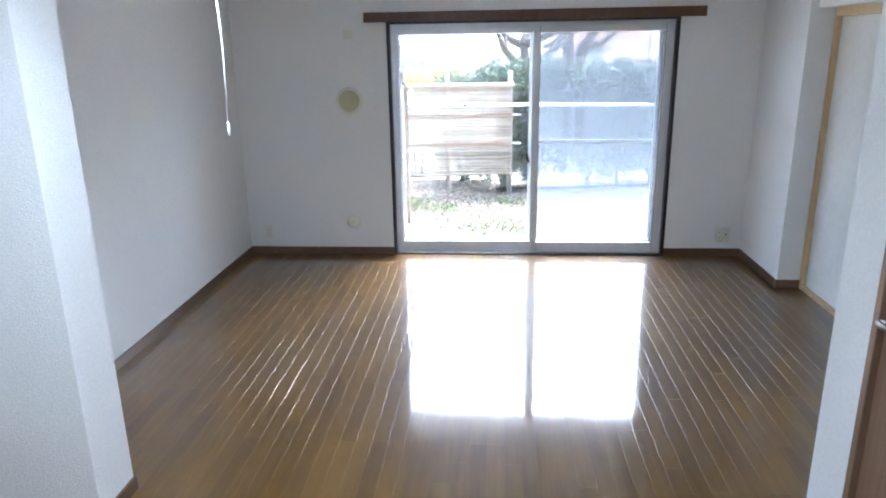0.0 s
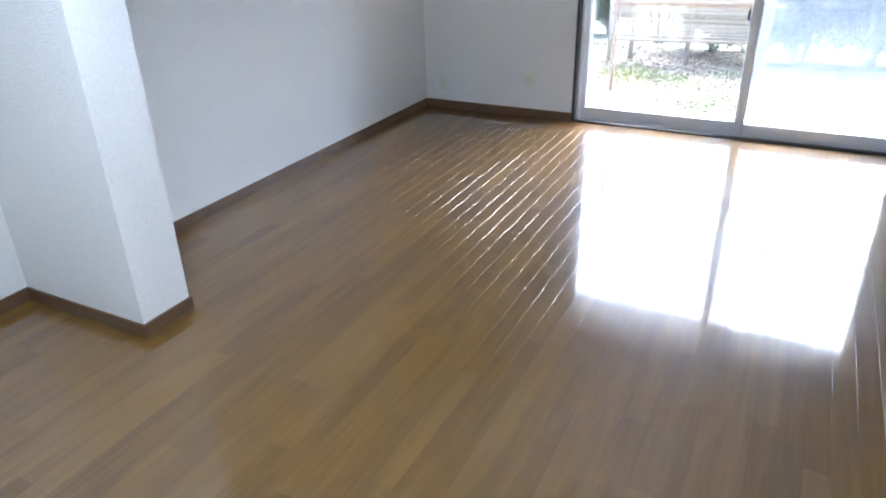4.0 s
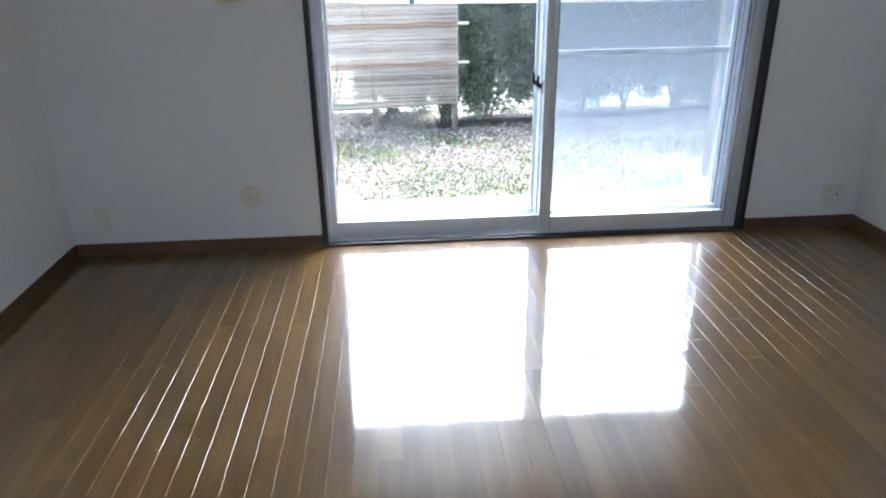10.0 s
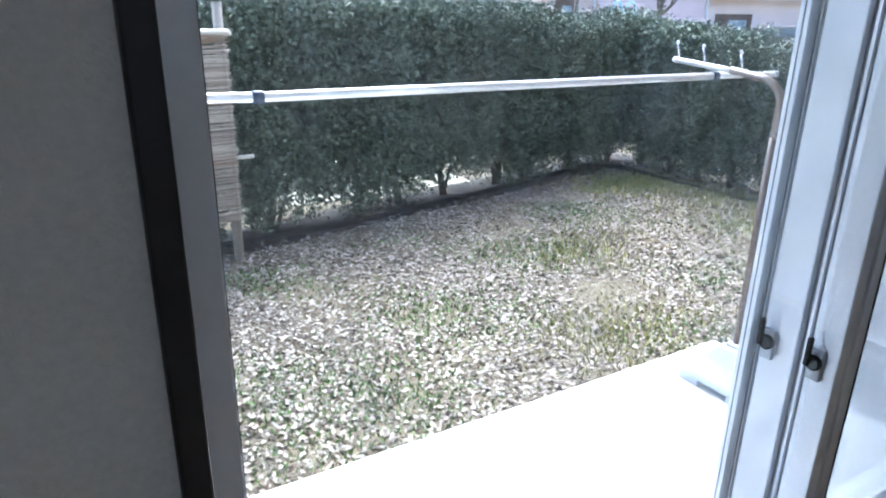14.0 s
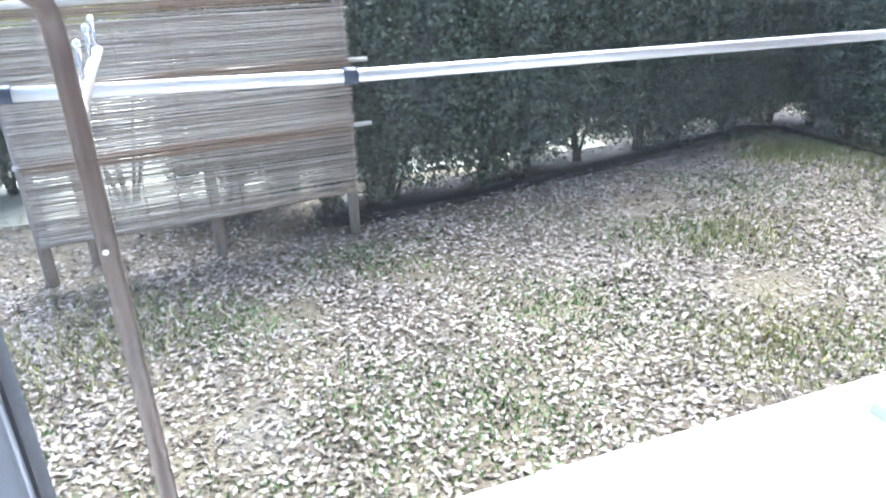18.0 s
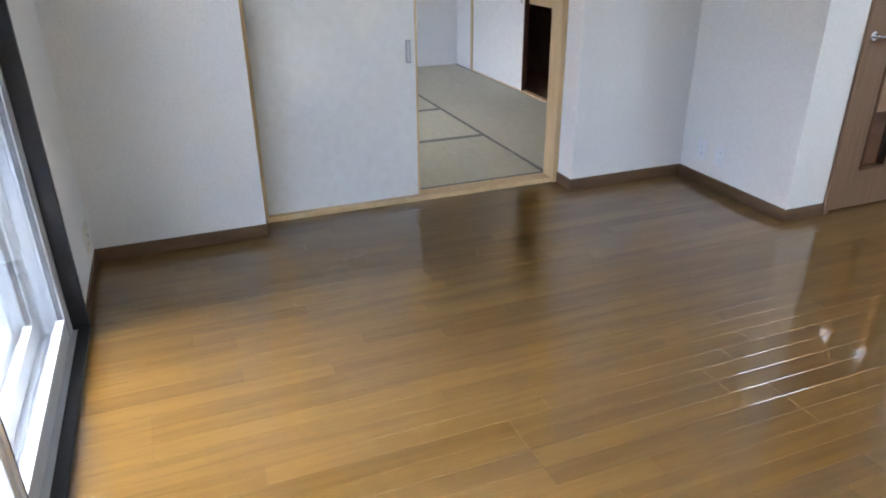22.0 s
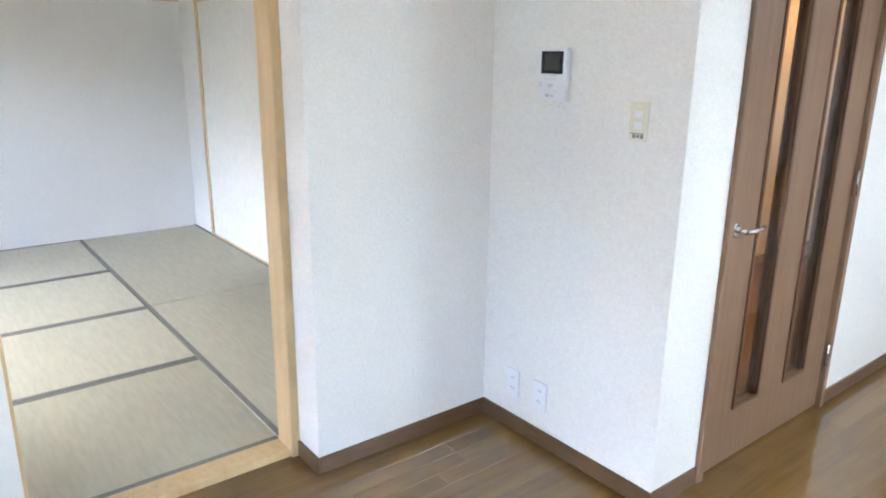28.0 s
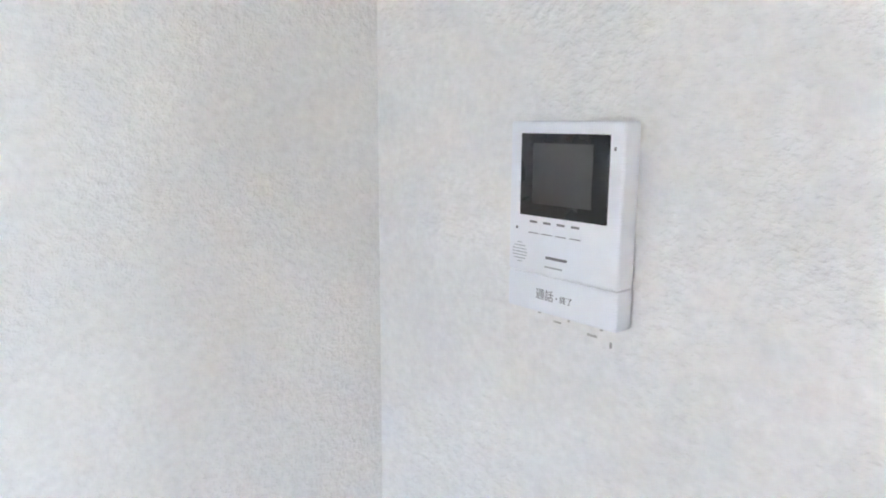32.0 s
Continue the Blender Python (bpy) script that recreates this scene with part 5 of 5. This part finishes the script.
def far_balcony(parent, xa, xb, floor, top):
    """A slab with a white railing, solid at both ends, and the glazed room behind it."""
    bal = part("balcony", boxes((xa, 23.2, floor - 0.28, xb, 24.9, floor), w=0.01), SALMON, parent, "salmon balcony slab")
    ends = 0.55
    part("railing", boxes((xa, 23.2, top - 0.06, xb, 23.27, top), (xa, 23.21, floor + 0.09, xb, 23.26, floor + 0.14),
                          *[(xa + (xb - xa) * k / 4 - 0.03, 23.2, floor, xa + (xb - xa) * k / 4 + 0.03, 23.27, top) for k in range(5)]), RAILWHITE, bal, "white railing")
    part("baluster", boxes(*[(xa + ends + q * 0.13, 23.22, floor + 0.1, xa + ends + 0.04 + q * 0.13, 23.25, top - 0.05) for q in range(int((xb - xa - 2 * ends) / 0.13))]), RAILWHITE, bal)
    for x in (xa, xb - ends):
        part("end_panel", boxes((x, 23.23, floor + 0.1, x + ends, 23.25, top - 0.05)), RAILWHITE, bal, "white solid panel")
    for k in (0.3, 0.72):
        far_window(parent, xa + (xb - xa) * k, floor + 1.02, (xb - xa) * 0.34, 1.95, 24.9)


apt = thing("apartment_building", pose(0, 0, 0), "two-storey salmon apartment block with white balconies", "apartment building")
part("wall", boxes((2, 24, GZ - 2.3, 62, 34, 2.05), (2, 24.0, 2.05, 10.1, 34, 6.2), (21.2, 24.0, 2.05, 28.5, 34, 6.2), (14.58, 23.9, 2.05, 15.32, 34, 6.2),
                   (10.1, 24.9, 2.05, 62, 34, 6.2), (37.9, 24.0, 2.05, 62, 24.9, 6.2)), SALMON, apt)
part("pink_bay", boxes((8.15, 23.93, GZ - 1, 10.05, 23.998, 6.2), (21.3, 23.93, GZ - 1, 28.35, 23.998, 6.2)), PINKWALL, apt, "dusky pink wall bay")
part("string_course", boxes((8.1, 23.90, 1.72, 10.1, 23.93, 1.80), (21.3, 23.90, 1.50, 28.3, 23.93, 1.58)), SALMON, apt)
part("roof", boxes((1.5, 23.0, 6.2, 62.5, 35, 6.5)), ROOF, apt)
part("grey_bay", boxes((14.66, 23.86, GZ, 15.45, 23.9, 2.1)), GREYBAY, apt, "dark grey-green recessed panel")
for xa, xb, z in ((6.3, 7.5, 1.6), (3.3, 4.2, 1.55), (17.0, 18.1, 1.03), (21.4, 23.5, 1.02), (25.65, 27.9, 0.40), (33.1, 36.2, 0.10)):
    yf = 23.93 if 21.3 < xa < 28 else 24.0
    far_window(apt, (xa + xb) / 2, z - 0.7, xb - xa, 1.4, yf)
    part("hood", boxes((xa - 0.3, yf - 0.4, z + 0.02, xb + 0.3, yf, z + 0.22), w=0.02), SALMON, apt, "salmon window hood")
# Flat panels: the shade of the entrance recesses is put into their colour.
for xa, xb, z in ((10.26, 11.9, 1.54), (18.96, 20.0, 1.43), (29.35, 32.2, 0.80)):
    door = part("doorway", boxes((xa, 23.96, z - 2.3, xb, 24.004, z)), CLOSET, apt, "flat dark brown panel for the shaded entrance recess")
    part("door_leaf", boxes((xa + 0.35 * (xb - xa), 23.94, z - 2.25, xa + 0.85 * (xb - xa), 23.96, z - 0.3), w=0.004), DARKGLASS, door, "grey entrance door")
far_balcony(apt, 10.25, 14.55, 2.10, 2.98)
far_balcony(apt, 15.35, 21.15, 2.12, 2.95)
far_balcony(apt, 28.6, 37.8, 1.75, 2.62)
far_balcony(apt, 2.2, 5.7, 2.45, 3.35)
for x, z in ((9.1, 3.1), (22.6, 3.2), (26.9, 2.85)):
    far_window(apt, x, z, 1.3 if x < 10 else 1.9, 1.2, 23.93)
for x, z in ((6.02, 6.2), (10.13, 6.2), (28.45, 6.2), (21.06, 1.5)):
    part("downpipe", bar([(x, 23.85, GZ - 1), (x, 23.85, z)], 0.06, 8), RAILWHITE, apt, "white downpipe")
for x, z in ((8.0, 2.0), (14.2, 1.35), (15.9, 1.30)):
    part("vent_cap", lathe(bmesh.new(), [(0.10, 0), (0.12, 0.05), (0.04, 0.12)], 10, Matrix.Translation((x, 24.0, z)) @ Matrix.Rotation(math.pi / 2, 4, "X")), RAILWHITE, apt, "white round vent cap")

# garden lamp and hooped climbing frame in front of the block
lamp = thing("garden_lamp", pose(9.73, 12.0, GZ), "thin dark lamp post with a white round head", "lamp post")
part("post", bar([(0, 0, -0.05), (0, 0, 2.62)], [0.045, 0.035], 10), BARK, lamp)
part("head", lathe(bmesh.new(), [(0.06, 2.60), (0.16, 2.66), (0.17, 2.74), (0.05, 2.80)], 16), RAILWHITE, lamp, "white lamp head")
frame_blue = surface("pale_blue_paint", (0.42, 0.66, 0.80), (0.55, 0.76, 0.88), 6, 0.45)
hoops = thing("climbing_frame", pose(19.2, 20.0, GZ), "pale blue and white hooped playground bars", "playground bars")
for k, x in enumerate((-0.42, 0.30)):
    arch = [(x - 0.38 + 0.32 * (1 - math.cos(a)), 0.02 * k, 0.9 + 0.82 * math.sin(a)) for a in [math.pi * q / 12 for q in range(13)]]
    part("hoop", bar([(arch[0][0] - 0.1, 0, -0.1)] + arch + [(arch[-1][0], 0, -0.1)], 0.05, 8), frame_blue, hoops, "pale blue hoop")
    part("ring", bar([(x + 0.16 + 0.17 * math.cos(a), -0.06, 0.98 + 0.15 * math.sin(a)) for a in [2 * math.pi * q / 12 for q in range(13)]], 0.045, 8), RAILWHITE, hoops, "white ring")
    part("panel", boxes((x - 0.20, 0.06, 0.35, x + 0.36, 0.08, 1.30), w=0.01), frame_blue, hoops)

# low house beyond the garden
lh = thing("low_house", pose(0, 0, 0), "low salmon house with grey roof and white gutter", "house")
part("wall", boxes((-16, 14, GZ - 0.1, 0.2, 20, 1.85), (-16, 13.6, GZ - 0.1, -0.9, 14, 1.8)), SALMON, lh)
bm = bmesh.new()
vs = [bm.verts.new(p) for p in ((-17, 12.9, 1.85), (1.1, 12.9, 1.85), (1.1, 21, 1.85), (-17, 21, 1.85), (-17, 17, 4.4), (1.1, 17, 4.4), (-17, 12.9, 1.75), (1.1, 12.9, 1.75), (1.1, 21, 1.75), (-17, 21, 1.75))]
for q in ((0, 1, 5, 4), (2, 3, 4, 5), (1, 2, 5), (3, 0, 4), (6, 7, 1, 0), (7, 8, 2, 1), (8, 9, 3, 2), (9, 6, 0, 3), (6, 9, 8, 7)):
    bm.faces.new([vs[k] for k in q])
part("roof", bm, ROOF, lh)
part("gutter", bar([(-17, 12.85, 1.82), (1.1, 12.85, 1.82)], 0.07, 8), RAILWHITE, lh, "white gutter")
far_window(lh, -3.2, 0.85, 2.2, 1.1, 13.6)
far_window(lh, -8.5, 0.85, 2.2, 1.1, 13.6)
part("door", boxes((-0.38, 13.96, GZ, 0.0, 14.01, 1.6)), FOUND, lh)


def bare_tree(x, y, h, seed, trunk=0.13):
    r = random.Random(seed)
    ob = thing("bare_tree", pose(x, y, GZ), "leafless winter tree with crooked limbs", "tree", "bare trees beyond the hedge")
    tb = bmesh.new()
    lean = r.uniform(-0.1, 0.1)
    pts = [(lean * k + 0.04 * math.sin(k * 2 + seed), 0.05 * math.cos(k + seed), -0.1 + h * 0.4 * k / 4) for k in range(5)]
    sweep(tb, pts, [trunk, trunk * 0.85, trunk * 0.75, trunk * 0.68, trunk * 0.6], 10)
    part("trunk", tb, BARK, ob)
    lb = bmesh.new()

    def limb(p, d, l, rad, depth):
        q, pts, rs = Vector(p), [Vector(p)], [rad]
        dd = Vector(d)
        for k in range(4):
            dd = (dd + Vector((r.uniform(-0.3, 0.3), r.uniform(-0.3, 0.3), r.uniform(-0.05, 0.3)))).normalized()
            q = q + dd * l / 4
            pts.append(q.copy())
            rs.append(rad * (1 - 0.17 * (k + 1)))
        sweep(lb, pts, rs, 6)
        if depth:
            for k in range(3):
                i = r.choice((2, 3, 4))
                nd = (dd + Vector((r.uniform(-0.9, 0.9), r.uniform(-0.9, 0.9), r.uniform(-0.2, 0.7)))).normalized()
                limb(pts[i], nd, l * r.uniform(0.5, 0.75), rs[i] * 0.7, depth - 1)

    for k in range(5):
        an = k * 1.26 + r.uniform(-0.3, 0.3)
        limb(pts[-1] if k < 3 else pts[-2], (math.cos(an), math.sin(an), r.uniform(0.3, 0.9)), h * 0.26, trunk * 0.66, 3)
    part("limbs", lb, BARK, ob)


bare_tree(0.52, 9.0, 5.4, 8, 0.15)
bare_tree(18.8, 18.0, 4.6, 5, 0.12)

# pollarded tree with thick knobbly limbs
poll = thing("pollarded_tree", pose(1.44, 10.0, GZ), "pollarded bare tree with thick knobbly limbs", "tree", "bare trees beyond the hedge")
part("trunk", bar([(0.03, 0, -0.1), (0.0, 0.02, 0.6), (-0.02, 0, 1.2), (0.0, 0, 1.62), (0.02, 0, 1.82)], [0.21, 0.18, 0.175, 0.20, 0.15], 12), BARK, poll)
for pts, rs in (([(-0.03, 0, 1.55), (-0.14, 0, 1.9), (-0.15, 0.02, 2.12), (-0.13, 0.02, 2.42), (-0.22, 0, 3.0)], [0.15, 0.125, 0.13, 0.10, 0.08]),
                ([(-0.10, 0, 1.95), (-0.24, -0.02, 2.06), (-0.30, -0.03, 2.10)], [0.10, 0.09, 0.075]),
                ([(0.06, 0, 1.6), (0.13, 0, 1.95), (0.28, 0.02, 2.15), (0.46, 0.03, 2.38), (0.62, 0, 2.9)], [0.13, 0.11, 0.095, 0.09, 0.07]),
                ([(0.10, 0, 1.75), (0.24, 0, 2.0), (0.36, 0, 2.05), (0.50, 0.02, 2.03), (0.66, 0.04, 2.16), (0.86, 0.02, 2.32), (1.02, 0, 2.48), (1.3, 0, 2.95)], [0.10, 0.085, 0.08, 0.085, 0.065, 0.055, 0.05, 0.035]),
                ([(-0.70, -0.6, 2.02), (-0.35, -0.4, 2.17), (0.1, -0.2, 2.36), (0.5, -0.1, 2.45)], [0.045, 0.035, 0.028, 0.02])):
    part("limb", bar(pts, rs, 9), BARK, poll)
twigs = random.Random(31)
bm = bmesh.new()
for k in range(34):
    p = Vector((-0.16, 0, 2.3)) if k % 2 else Vector((0.5, 0, 2.4))
    d = Vector((twigs.uniform(-1, 1), twigs.uniform(-0.5, 0.5), twigs.uniform(-0.1, 1))).normalized()
    sweep(bm, [p, p + d * 0.35 + Vector((0, 0, 0.03)), p + d * 0.75 + Vector((0, 0, twigs.uniform(0, 0.25)))], [0.012, 0.009, 0.004], 5)
part("twigs", bm, BARK, poll)

# a small pale bucket by the hedge corner
bucket = thing("bucket", pose(4.18, 5.52, GZ), "small grey plastic bucket under the hedge", "bucket")
part("tub", lathe(bmesh.new(), [(0.07, 0), (0.09, 0.14), (0.095, 0.145), (0.085, 0.14), (0.066, 0.012)], 18), GREYPL, bucket)

# ---- floor strips ----
random.seed(21)
PW = 0.0757
strip_cache = {}


def strip_mesh(ln, worn=1.0):
    """worn: depth of the eased long edges, 1 near the window."""
    key = (round(ln, 3), worn)
    if key not in strip_cache:
        hw, c, e = PW / 2 - 0.0002, 0.00042 * worn, 0.00065 * worn
        v = [(sx * (hw - q), yy, z) for z, q, e0 in ((-0.006, 0, 0.0002), (-c, 0, 0.0002), (0, e, 0.0005))
             for sx, yy in ((-1, e0), (1, e0), (1, ln - e0), (-1, ln - e0))]
        f = [(o + k, o + (k + 1) % 4, o + 4 + (k + 1) % 4, o + 4 + k) for o in (0, 4) for k in range(4)] + [(8, 9, 10, 11)]
        strip_cache[key] = raw("floor_strip", v, f, PLANK)
    return strip_cache[key]


rest_v, rest_f = [], []


def lay_strips(k0, k1, ya, yb, part_from):
    """Strips k0 to k1, counted from the west wall; those past part_from are pieces of their own."""
    for k in range(k0, k1):
        x = XW - PW + (k + 0.5) * PW
        y = ya
        first = True
        while y < yb - 0.01:
            ln = random.choice((0.3, 0.45, 0.6)) if first else random.choice((0.606, 0.758, 0.909))
            first = False
            ln = min(ln, round(yb - y, 3)) if yb - y > ln + 0.15 else round(yb - y, 3)
            if y > part_from:
                piece("floor_strip", strip_mesh(ln), floor, (x, y, 0))
            else:
                me = strip_mesh(ln, 0.12)
                o = len(rest_v)
                rest_v.extend((v.co.x + x, v.co.y + y, v.co.z) for v in me.vertices)
                rest_f.extend(tuple(i + o for i in p.vertices) for p in me.polygons)
            y += ln


K_DOOR = 46                                     # strips west of the hall-door wall
lay_strips(0, K_DOOR, YB, 0.03, -3.3)
lay_strips(K_DOOR, 57, YC, 0.03, -3.3)
lay_strips(57, 59, -2.58, -0.80, 0)
PLANK_REST = surface("oak_plank_rest", (0.112, 0.058, 0.013), (0.18, 0.098, 0.024), 1.6, 0.06, 0, 5, stretch=(14, 0.9, 1), island=0.3, rvar=0.012, spec=1.0, coat=0.4, coat_rough=0.3, detail=2)
rest = new("floor_strips_rest", raw("floor_strips_rest", rest_v, rest_f, PLANK_REST))
rest.parent = floor
tagged(rest, "brown oak floor strips", kind="stuff")
